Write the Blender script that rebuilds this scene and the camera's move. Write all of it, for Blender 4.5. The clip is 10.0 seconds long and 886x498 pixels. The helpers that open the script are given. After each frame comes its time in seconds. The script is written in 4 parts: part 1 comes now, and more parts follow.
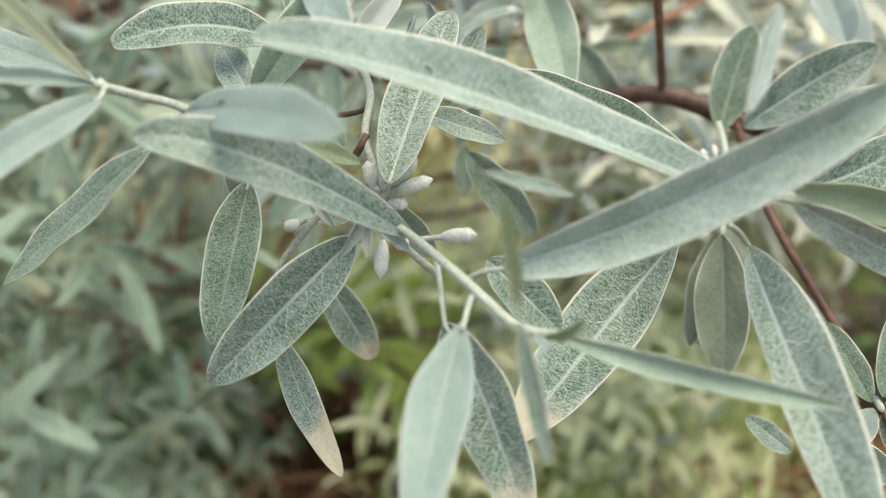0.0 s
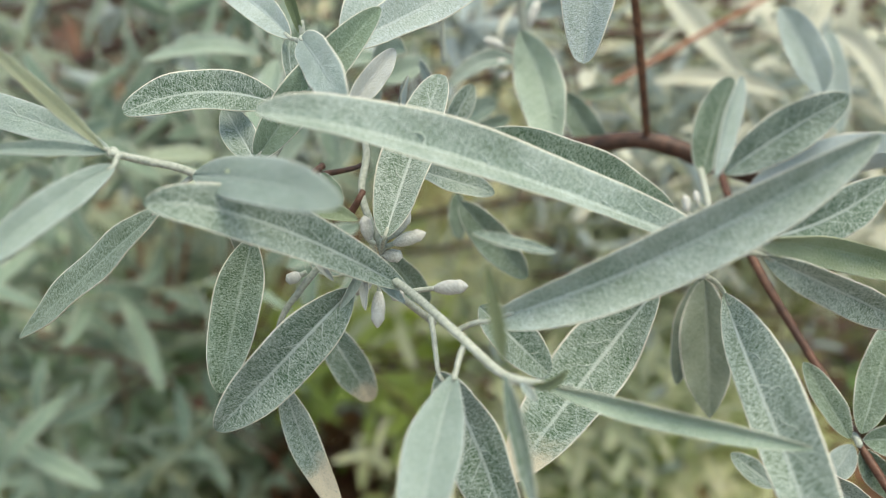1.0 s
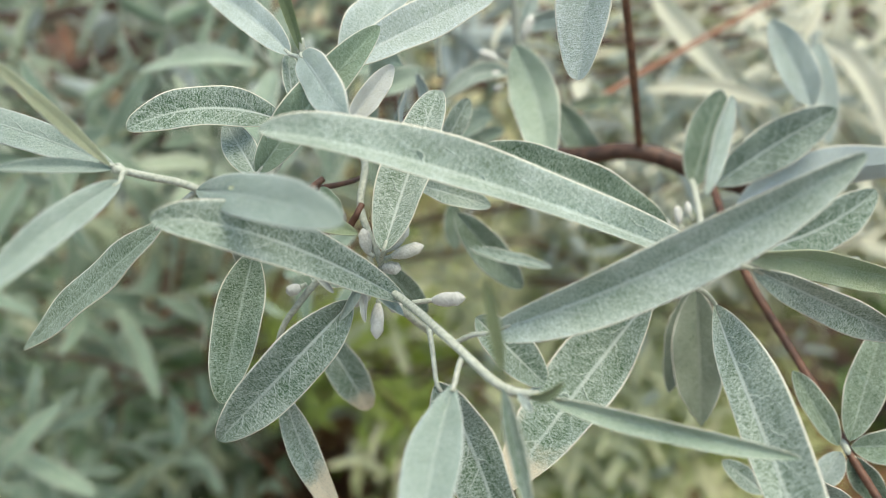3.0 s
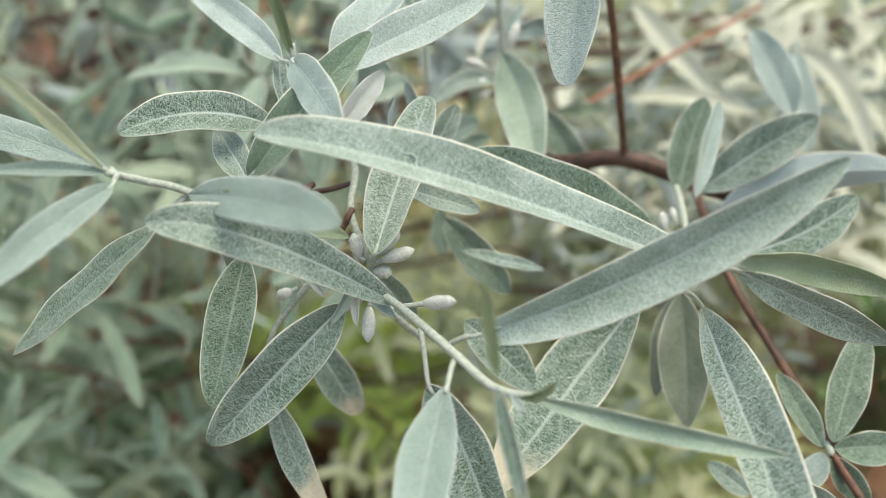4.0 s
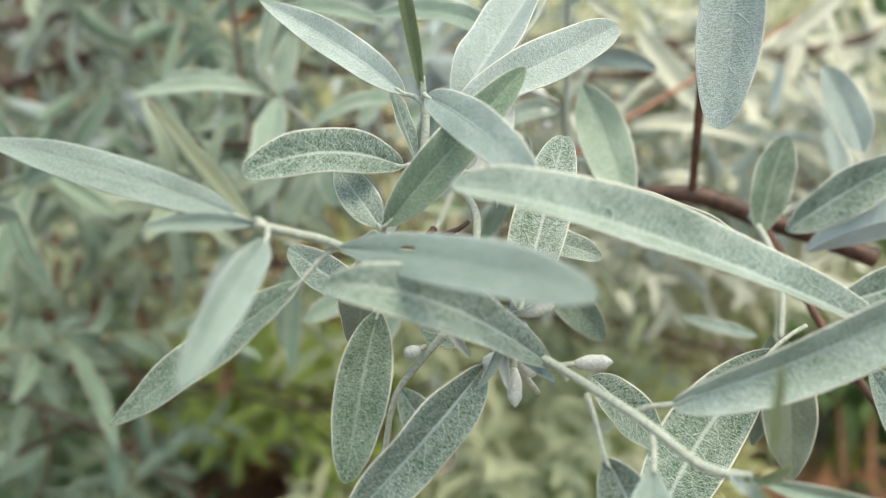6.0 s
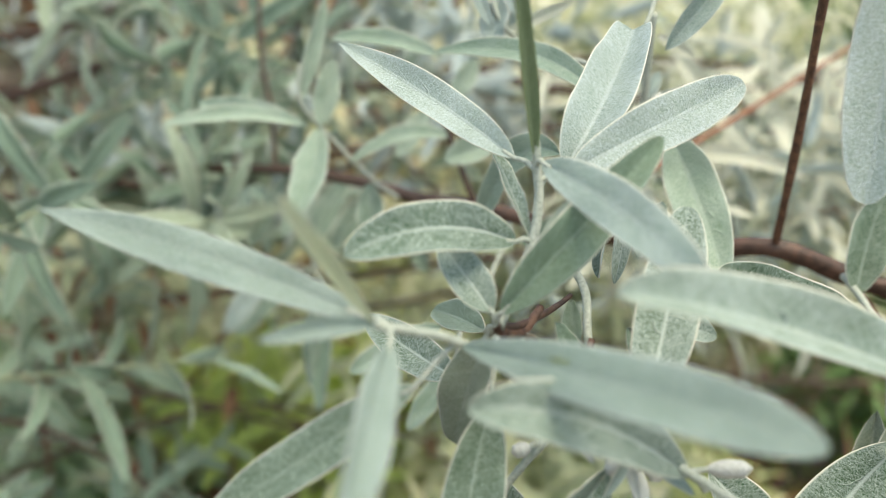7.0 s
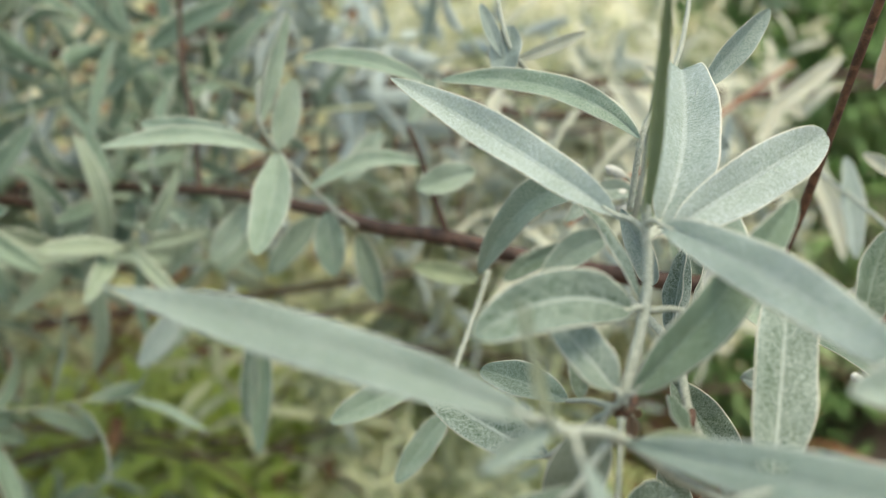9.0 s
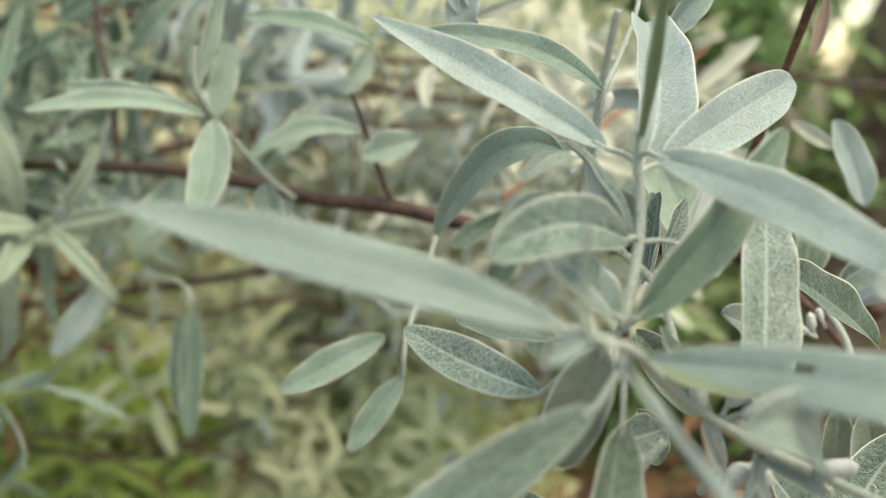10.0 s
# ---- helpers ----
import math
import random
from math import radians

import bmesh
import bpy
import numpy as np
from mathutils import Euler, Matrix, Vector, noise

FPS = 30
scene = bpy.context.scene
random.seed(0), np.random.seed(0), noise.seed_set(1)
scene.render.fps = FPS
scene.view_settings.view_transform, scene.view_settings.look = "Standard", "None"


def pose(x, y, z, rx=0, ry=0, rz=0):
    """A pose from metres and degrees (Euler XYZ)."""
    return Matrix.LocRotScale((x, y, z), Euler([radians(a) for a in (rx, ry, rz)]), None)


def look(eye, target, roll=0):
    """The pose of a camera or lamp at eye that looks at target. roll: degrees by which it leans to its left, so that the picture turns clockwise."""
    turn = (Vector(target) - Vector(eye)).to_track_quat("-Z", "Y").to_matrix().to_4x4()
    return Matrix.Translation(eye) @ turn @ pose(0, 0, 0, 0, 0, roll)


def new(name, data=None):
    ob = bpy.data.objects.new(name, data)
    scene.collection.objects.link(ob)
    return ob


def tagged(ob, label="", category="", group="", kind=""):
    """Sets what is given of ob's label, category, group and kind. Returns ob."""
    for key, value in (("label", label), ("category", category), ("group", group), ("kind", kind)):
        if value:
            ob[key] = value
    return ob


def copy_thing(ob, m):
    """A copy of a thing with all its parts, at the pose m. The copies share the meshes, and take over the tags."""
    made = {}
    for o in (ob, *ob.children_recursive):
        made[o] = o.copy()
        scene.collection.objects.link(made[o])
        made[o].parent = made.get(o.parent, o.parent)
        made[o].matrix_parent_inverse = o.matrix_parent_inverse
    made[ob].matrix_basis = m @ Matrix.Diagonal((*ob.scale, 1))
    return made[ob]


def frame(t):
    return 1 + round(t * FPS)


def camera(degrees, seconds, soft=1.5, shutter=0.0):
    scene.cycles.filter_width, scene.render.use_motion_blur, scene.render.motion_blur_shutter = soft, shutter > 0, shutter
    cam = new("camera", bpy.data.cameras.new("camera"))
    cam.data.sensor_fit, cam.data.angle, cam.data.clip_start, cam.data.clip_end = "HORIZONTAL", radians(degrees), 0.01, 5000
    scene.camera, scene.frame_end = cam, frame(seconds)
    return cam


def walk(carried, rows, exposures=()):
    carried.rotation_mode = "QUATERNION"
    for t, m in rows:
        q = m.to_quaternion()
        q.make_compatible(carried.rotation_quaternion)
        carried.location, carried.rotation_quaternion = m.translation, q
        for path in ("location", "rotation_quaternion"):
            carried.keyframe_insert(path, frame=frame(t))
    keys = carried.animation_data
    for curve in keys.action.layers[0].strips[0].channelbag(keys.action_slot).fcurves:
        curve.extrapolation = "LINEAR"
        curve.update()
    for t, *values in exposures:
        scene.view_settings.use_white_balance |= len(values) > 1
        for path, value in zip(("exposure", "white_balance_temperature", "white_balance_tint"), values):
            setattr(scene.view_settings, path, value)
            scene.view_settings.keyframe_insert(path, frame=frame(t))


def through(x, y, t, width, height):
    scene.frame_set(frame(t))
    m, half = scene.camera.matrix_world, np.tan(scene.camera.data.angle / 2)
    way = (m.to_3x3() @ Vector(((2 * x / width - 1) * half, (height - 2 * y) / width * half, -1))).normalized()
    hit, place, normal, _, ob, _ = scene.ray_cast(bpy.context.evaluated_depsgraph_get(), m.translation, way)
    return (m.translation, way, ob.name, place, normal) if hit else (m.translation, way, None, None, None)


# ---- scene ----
cam = camera(54.53, 10.0, soft=0.4)
cam.data.dof.use_dof = True
cam.data.dof.focus_distance = 0.192
cam.data.dof.aperture_fstop = 9.5
ROWS = [
    (0.0, 0.0000, 0.0000, 0.9500, -0.00, -20.00, -0.00),
    (0.5, 0.0005, -0.0104, 0.9525, 0.05, -18.88, -0.32),
    (1.0, 0.0014, -0.0080, 0.9580, -0.06, -18.10, -0.69),
    (1.5, 0.0057, -0.0074, 0.9594, 0.03, -17.84, -0.79),
    (2.0, 0.0089, -0.0091, 0.9575, -0.02, -17.68, -0.94),
    (2.5, 0.0054, -0.0100, 0.9618, -0.11, -17.76, -0.83),
    (2.7, 0.0013, -0.0103, 0.9616, -0.15, -17.85, -0.76),
    (3.8, -0.0008, -0.0136, 0.9604, -2.07, -17.43, -0.27),
    (4.0, -0.0020, -0.0132, 0.9604, -1.93, -17.20, -0.24),
    (4.5, -0.0078, -0.0091, 0.9617, -2.36, -17.08, -0.06),
    (5.0, -0.0176, -0.0021, 0.9577, -4.08, -16.88, 0.10),
    (5.2, -0.0213, -0.0007, 0.9577, -4.79, -16.07, 0.42),
    (6.3, -0.0615, 0.0173, 0.9682, -8.54, -16.47, 2.04),
    (6.5, -0.0674, 0.0239, 0.9709, -8.63, -16.50, 2.51),
    (7.0, -0.0708, 0.0360, 0.9712, -8.58, -15.99, 2.77),
    (7.5, -0.0791, 0.0464, 0.9742, -8.93, -15.68, 2.91),
    (8.0, -0.0847, 0.0528, 0.9742, -10.54, -15.54, 3.45),
    (8.5, -0.0935, 0.0542, 0.9763, -13.49, -15.52, 4.24),
    (9.0, -0.1093, 0.0655, 0.9742, -18.44, -15.10, 5.09),
    (9.5, -0.1229, 0.0704, 0.9677, -22.18, -14.72, 6.04),
    (10.0, -0.1241, 0.0707, 0.9606, -25.42, -14.36, 6.28),
]
walk(cam, [(t, pose(x, y, z, 90 + pitch, 0, yaw) @ pose(0, 0, 0, 0, 0, roll)) for t, x, y, z, yaw, pitch, roll in ROWS], exposures=[(0.0, 0.53, 8900, 12.5), (0.5, 0.60, 9000, 12.5), (1.0, 0.37, 8700, 11.5), (2.5, 0.43, 8600, 11.5), (4.5, 0.45, 8700, 11.5), (5.0, 0.48, 8800, 11.5), (7.0, 0.48, 8900, 10.5), (8.5, 0.53, 9200, 10.5), (9.0, 0.32, 9200, 9.5), (10.0, 0.37, 9500, 9.5)])

# ---- light: bright overcast ----
SUN_UP, SUN_ROUND = 72.0, 145.0
sky_world = bpy.data.worlds.new("sky")
scene.world = sky_world
sky_world.use_nodes = True
nt = sky_world.node_tree
sky = nt.nodes.new("ShaderNodeTexSky")
sky.sky_type, sky.sun_disc = "NISHITA", False
sky.sun_elevation, sky.sun_rotation = radians(SUN_UP), radians(SUN_ROUND)
nt.links.new(sky.outputs[0], nt.nodes["Background"].inputs[0])
nt.nodes["Background"].inputs[1].default_value = 0.25
sun = new("sun", bpy.data.lights.new("sun", "SUN"))
sun.data.energy, sun.data.angle, sun.data.color = 2.9, radians(45), (1.0, 0.97, 0.92)
sun_way = Vector((math.sin(radians(SUN_ROUND)) * math.cos(radians(SUN_UP)), math.cos(radians(SUN_ROUND)) * math.cos(radians(SUN_UP)), math.sin(radians(SUN_UP))))
sun.matrix_world = look(sun_way * 20, (0, 0, 0))


# ---- materials ----
class Nodes:
    """Small helper that strings shader nodes together."""

    def __init__(self, name):
        self.mat = bpy.data.materials.new(name)
        self.mat.use_nodes = True
        self.tree = self.mat.node_tree
        self.bsdf = self.tree.nodes["Principled BSDF"]
        self.out = self.tree.nodes["Material Output"]

    def node(self, kind):
        return self.tree.nodes.new(kind)

    def link(self, a, b):
        self.tree.links.new(a, b)

    def value(self, sock, v):
        if hasattr(v, "links"):
            self.link(v, sock)
        else:
            sock.default_value = v

    def math(self, op, a, b=0.0, clamp=False):
        n = self.node("ShaderNodeMath")
        n.operation, n.use_clamp = op, clamp
        self.value(n.inputs[0], a)
        self.value(n.inputs[1], b)
        return n.outputs[0]

    def mix(self, fac, a, b):
        n = self.node("ShaderNodeMix")
        n.data_type = "RGBA"
        self.value(n.inputs[0], fac)
        self.value(n.inputs[6], a if hasattr(a, "links") else (*a, 1))
        self.value(n.inputs[7], b if hasattr(b, "links") else (*b, 1))
        return n.outputs[2]

    def noise(self, scale, detail=3.0, rough=0.6, where=None, stretch=None):
        n = self.node("ShaderNodeTexNoise")
        n.inputs["Scale"].default_value, n.inputs["Detail"].default_value, n.inputs["Roughness"].default_value = scale, detail, rough
        co = where if where is not None else self.node("ShaderNodeTexCoord").outputs["Object"]
        if stretch:
            m = self.node("ShaderNodeMapping")
            m.inputs["Scale"].default_value = stretch
            self.link(co, m.inputs[0])
            co = m.outputs[0]
        self.link(co, n.inputs["Vector"])
        return n.outputs["Fac"]

    def ramp(self, fac, lo, hi):
        n = self.node("ShaderNodeMapRange")
        n.interpolation_type = "SMOOTHSTEP"
        self.link(fac, n.inputs[0])
        n.inputs[1].default_value, n.inputs[2].default_value = lo, hi
        return n.outputs[0]

    def bump(self, height, strength, distance):
        n = self.node("ShaderNodeBump")
        n.inputs["Strength"].default_value, n.inputs["Distance"].default_value = strength, distance
        self.link(height, n.inputs["Height"])
        self.link(n.outputs[0], self.bsdf.inputs["Normal"])

    def thin(self, color, share):
        """Lets part of the light through, as a thin leaf does."""
        tr = self.node("ShaderNodeBsdfTranslucent")
        self.value(tr.inputs[0], color)
        m = self.node("ShaderNodeMixShader")
        m.inputs[0].default_value = share
        self.link(self.bsdf.outputs[0], m.inputs[1])
        self.link(tr.outputs[0], m.inputs[2])
        self.link(m.outputs[0], self.out.inputs[0])


def leaf_material(name, green, silver, cover, grain=0.30, vein=0.5, rim=(0.74, 0.79, 0.70), fleck=3600.0, through=0.22, tipped=0.0, patch=0.5):
    """A leaf felted with pale scales: green ground, woolly silver grain, pale midrib, fine side veins and a thin pale rim."""
    k = Nodes(name)
    uv = k.node("ShaderNodeUVMap").outputs[0]
    sep = k.node("ShaderNodeSeparateXYZ")
    k.link(uv, sep.inputs[0])
    signed = k.math("MULTIPLY", k.math("SUBTRACT", sep.outputs[0], 0.5), 2.0)
    across = k.math("ABSOLUTE", signed)
    along = sep.outputs[1]
    rand = k.node("ShaderNodeObjectInfo").outputs["Random"]
    # scales: fine wool, short crossing hairs that point away from the midrib, and cloudy patches where the felt is thin
    fine = k.noise(fleck * 0.8, 3.0, 0.75)
    strand = k.noise(1.0, 2.0, 0.7, where=uv, stretch=(9.0, 130.0, 1.0))
    worm = k.noise(fleck * 0.40, 2.0, 0.6)
    hairs = k.math("SUBTRACT", 1.0, k.ramp(k.math("ABSOLUTE", k.math("SUBTRACT", worm, 0.5)), 0.0, 0.085))
    broad = k.noise(120.0, 4.0, 0.62)
    felt = k.math("ADD", k.math("MULTIPLY", k.ramp(strand, 0.36, 0.64), 0.36), k.math("ADD", k.math("MULTIPLY", k.ramp(fine, 0.36, 0.64), 0.32), k.math("MULTIPLY", hairs, 0.36)))
    level = k.math("MULTIPLY", k.math("SUBTRACT", felt, 0.46), grain * 2.15)
    level = k.math("ADD", level, k.math("MULTIPLY", k.math("SUBTRACT", broad, 0.5), patch))
    level = k.math("ADD", level, k.math("MULTIPLY", k.math("SUBTRACT", rand, 0.5), 0.22))
    level = k.math("ADD", level, k.math("MULTIPLY", k.ramp(across, 0.55, 1.0), 0.14))
    level = k.math("ADD", level, cover, True)
    tone = k.mix(rand, green, tuple(c * g for c, g in zip(green, (1.25, 1.1, 0.85))))
    col = k.mix(level, tone, silver)
    # side veins leave the midrib in turn and bend forward to the rim
    wob = k.math("MULTIPLY", k.noise(210.0, 2.0), 0.10)
    turn = k.math("MULTIPLY", k.math("GREATER_THAN", signed, 0.0), 0.055)
    sweep = k.math("ADD", k.math("MULTIPLY", across, 0.10), k.math("MULTIPLY", k.math("MULTIPLY", across, across), 0.10))
    ph = k.math("FRACT", k.math("MULTIPLY", k.math("ADD", k.math("ADD", k.math("SUBTRACT", along, sweep), wob), turn), 8.5))
    line = k.math("SUBTRACT", 1.0, k.ramp(k.math("ABSOLUTE", k.math("SUBTRACT", ph, 0.5)), 0.0, 0.055))
    line = k.math("MULTIPLY", line, k.math("SUBTRACT", 0.95, across, True))
    rib = k.math("SUBTRACT", 1.0, k.ramp(across, 0.015, 0.085))
    rib = k.math("MULTIPLY", rib, k.math("SUBTRACT", 1.1, k.math("MULTIPLY", along, 0.7), True))
    net = k.math("MAXIMUM", k.math("MULTIPLY", line, 0.9), rib)
    col = k.mix(k.math("MULTIPLY", net, vein), col, tuple(min(0.8, 0.9 * c + 0.06) for c in silver))
    edge = k.ramp(across, 0.92, 0.975)
    col = k.mix(k.math("MULTIPLY", edge, 0.95), col, rim)
    if tipped:
        dry = k.ramp(k.math("ADD", along, k.math("MULTIPLY", broad, 0.5)), tipped + 0.20, tipped + 0.42)
        col = k.mix(k.math("MULTIPLY", dry, k.ramp(fine, 0.2, 0.5)), col, (0.66, 0.63, 0.48))
    k.link(col, k.bsdf.inputs["Base Color"])
    k.bsdf.inputs["Roughness"].default_value = 0.42
    k.bsdf.inputs["Specular IOR Level"].default_value = 0.5
    k.bsdf.inputs["Sheen Weight"].default_value = 0.06
    relief = k.math("ADD", k.math("MULTIPLY", felt, 0.8), k.math("SUBTRACT", k.math("MULTIPLY", broad, 1.9), k.math("MULTIPLY", net, 1.3)))
    k.bump(relief, 0.7, 0.0003)
    k.thin(col, through)
    return k.mat


GREEN, SILVER = (0.030, 0.104, 0.050), (0.54, 0.69, 0.655)
TOPS = {
    "upper": leaf_material("mature_leaf", GREEN, SILVER, 0.37, 0.42, 0.9, patch=0.6),
    "silver": leaf_material("young_leaf", (0.085, 0.195, 0.135), (0.50, 0.64, 0.635), 0.60, 0.28, 0.45, patch=0.55),
    "young": leaf_material("tender_leaf", (0.095, 0.195, 0.140), (0.43, 0.565, 0.54), 0.57, 0.24, 0.4, rim=(0.52, 0.62, 0.60), patch=0.55),
    "smooth": leaf_material("smooth_leaf", (0.080, 0.195, 0.115), (0.46, 0.61, 0.53), 0.52, 0.26, 0.5, patch=0.75),
    "green": leaf_material("fresh_leaf", (0.13, 0.225, 0.105), (0.44, 0.55, 0.43), 0.42, 0.2, 0.25, rim=(0.50, 0.58, 0.40)),
    "green_dark": leaf_material("deep_green_leaf", (0.044, 0.122, 0.060), (0.35, 0.51, 0.42), 0.36, 0.22, 0.5, patch=0.4),
    # very pale copy of the leaf: the sunlight on it is put into the colour
    "pale": leaf_material("sun_toned_leaf", (0.62, 0.69, 0.53), (0.88, 0.91, 0.82), 0.66, 0.2, 0.3, fleck=1400.0, through=0.5),
    # darker blue-green copy: shade inside the shrub is painted into the leaf
    "dusk": leaf_material("shade_toned_blue_leaf", (0.062, 0.155, 0.097), (0.36, 0.52, 0.42), 0.49, 0.2, 0.3, fleck=1400.0),
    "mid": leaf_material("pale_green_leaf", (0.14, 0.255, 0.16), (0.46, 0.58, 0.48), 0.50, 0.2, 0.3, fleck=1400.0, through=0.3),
    "lime": leaf_material("lime_leaf", (0.40, 0.60, 0.10), (0.68, 0.82, 0.34), 0.45, 0.2, 0.2, rim=(0.55, 0.7, 0.3), fleck=1400.0, through=0.5),
    "tea": leaf_material("pale_lime_leaf", (0.66, 0.76, 0.42), (0.93, 0.95, 0.78), 0.55, 0.2, 0.2, fleck=1400.0, through=0.6),
    "broad": leaf_material("broad_leaf", (0.034, 0.116, 0.056), (0.54, 0.69, 0.66), 0.45, 0.28, 0.6, patch=0.8),
    "fresh": leaf_material("shoot_leaf", (0.10, 0.185, 0.075), (0.30, 0.39, 0.26), 0.42, 0.2, 0.25, rim=(0.3, 0.4, 0.15)),
    "sprout": leaf_material("sprout_leaf", (0.34, 0.44, 0.27), (0.60, 0.68, 0.54), 0.55, 0.2, 0.2, through=0.5),
    "white": leaf_material("white_leaf", (0.22, 0.30, 0.275), (0.56, 0.65, 0.66), 0.64, 0.2, 0.3, patch=0.3),
    "frost": leaf_material("frosted_leaf", (0.11, 0.22, 0.165), (0.52, 0.65, 0.66), 0.56, 0.36, 0.5, patch=0.4),
    # hanging undersides: the shade they hang in is painted as dull green
    "shade": leaf_material("shade_toned_hanging_leaf", (0.062, 0.112, 0.068), (0.27, 0.35, 0.29), 0.45, 0.28, 0.5, patch=0.7),
    "husk": leaf_material("withered_leaf", (0.28, 0.16, 0.09), (0.60, 0.48, 0.38), 0.55, 0.2, 0.3),
    # mature leaf copied darker, with shade in its base colour
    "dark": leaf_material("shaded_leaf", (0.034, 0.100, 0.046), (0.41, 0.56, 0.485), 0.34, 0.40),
    "dry": leaf_material("dry_tipped_leaf", GREEN, SILVER, 0.28, 0.44, 0.85, tipped=0.80),
    "drier": leaf_material("half_dry_leaf", GREEN, SILVER, 0.46, 0.44, 0.6, tipped=0.62),
}
UNDER = leaf_material("leaf_underside", (0.25, 0.38, 0.36), (0.53, 0.675, 0.70), 0.66, 0.24, 0.35, patch=0.4)
# silvery underside darkened to green, as shade held in the colour
LOWS = {"dusk": leaf_material("shade_toned_underside", (0.10, 0.19, 0.125), (0.27, 0.42, 0.33), 0.5, 0.2, 0.25, fleck=1400.0)}


def stem_material(name, dark, light, scale, rough, relief=0.0004):
    k = Nodes(name)
    a, b = k.noise(scale, 4.0, 0.65), k.noise(scale * 5, 2.0)
    col = k.mix(k.ramp(a, 0.34, 0.66), dark, light)
    col = k.mix(k.math("MULTIPLY", k.ramp(b, 0.58, 0.72), 0.35), col, tuple(min(1, c * 1.8 + 0.03) for c in light))
    k.link(col, k.bsdf.inputs["Base Color"])
    k.bsdf.inputs["Roughness"].default_value = rough
    k.bump(k.math("ADD", a, b), 0.5, relief)
    return k.mat


STEM = stem_material("scaly_stem", (0.25, 0.31, 0.26), (0.41, 0.475, 0.42), 1300.0, 0.7, 0.0001)
FRESH = stem_material("fresh_stem", (0.20, 0.26, 0.16), (0.33, 0.40, 0.27), 900.0, 0.6, 0.0002)
BARK = stem_material("brown_bark", (0.030, 0.018, 0.013), (0.092, 0.050, 0.034), 260.0, 0.55)
RED = stem_material("red_twig", (0.058, 0.028, 0.018), (0.130, 0.062, 0.038), 300.0, 0.5)
TWIG = stem_material("brown_twig", (0.050, 0.026, 0.017), (0.165, 0.085, 0.050), 420.0, 0.5)
ORANGE = stem_material("orange_twig", (0.19, 0.075, 0.036), (0.33, 0.15, 0.085), 300.0, 0.5)
BUD = stem_material("scaly_bud", (0.37, 0.42, 0.385), (0.57, 0.625, 0.60), 2600.0, 0.75, 0.0001)
SOIL = stem_material("soil", (0.075, 0.052, 0.040), (0.235, 0.175, 0.145), 14.0, 0.95, 0.01)


def foliage_material(name, a, b, c, share=0.3):
    k = Nodes(name)
    isle = k.node("ShaderNodeNewGeometry").outputs["Random Per Island"]
    col = k.mix(isle, a, b)
    col = k.mix(k.ramp(k.noise(3.0, 2.0), 0.42, 0.62), col, c)
    k.link(col, k.bsdf.inputs["Base Color"])
    k.bsdf.inputs["Roughness"].default_value = 0.6
    k.thin(col, share)
    return k.mat


DARK = foliage_material("dark_weed_leaves", (0.12, 0.28, 0.09), (0.24, 0.44, 0.17), (0.32, 0.46, 0.23))
# cream tones stand for green leaves brightened by sun
CREAM = foliage_material("sun_toned_cream_leaves", (0.40, 0.47, 0.27), (0.84, 0.86, 0.75), (0.62, 0.67, 0.49), 0.45)
DRY = foliage_material("dry_stalks", (0.10, 0.04, 0.022), (0.22, 0.10, 0.055), (0.30, 0.17, 0.09))
GRASS = foliage_material("grass_blades", (0.07, 0.18, 0.02), (0.19, 0.34, 0.05), (0.24, 0.30, 0.09))
WEED = foliage_material("weed_leaves", (0.13, 0.29, 0.03), (0.38, 0.54, 0.12), (0.50, 0.56, 0.28))
WAN = foliage_material("wan_leaves", (0.36, 0.42, 0.18), (0.68, 0.70, 0.44), (0.84, 0.84, 0.64), 0.45)
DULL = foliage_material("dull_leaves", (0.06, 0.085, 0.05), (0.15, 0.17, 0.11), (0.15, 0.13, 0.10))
FEATHER = foliage_material("feathery_leaves", (0.36, 0.47, 0.18), (0.76, 0.83, 0.50), (0.90, 0.91, 0.70), 0.5)
MOSS = foliage_material("mossy_leaves", (0.34, 0.54, 0.05), (0.58, 0.76, 0.16), (0.62, 0.74, 0.30), 0.5)
TEAL = foliage_material("blue_green_leaves", (0.26, 0.44, 0.28), (0.50, 0.66, 0.50), (0.58, 0.64, 0.46), 0.45)
HEDGE = foliage_material("far_leaves", (0.10, 0.18, 0.05), (0.28, 0.36, 0.13), (0.44, 0.47, 0.24))


# ---- builders ----
def part(name, data, parent, label=""):
    """Links mesh data as one object under a thing or a part; its vertices are in the world's place."""
    ob = new(name, data)
    ob.parent = parent
    spot = Vector(parent.location) + (Vector(parent.parent.location) if parent.parent else Vector())
    data.transform(Matrix.Translation(-spot))
    if label:
        ob["label"] = label
    return ob


def thing(name, at, label, category, group=""):
    ob = new(name)
    ob.empty_display_size = 0.01
    ob.location = at
    return tagged(ob, label, category, group)


COLUMNS = (-1.0, -0.92, -0.7, -0.42, -0.18, -0.06, 0.0, 0.06, 0.18, 0.42, 0.7, 0.92, 1.0)


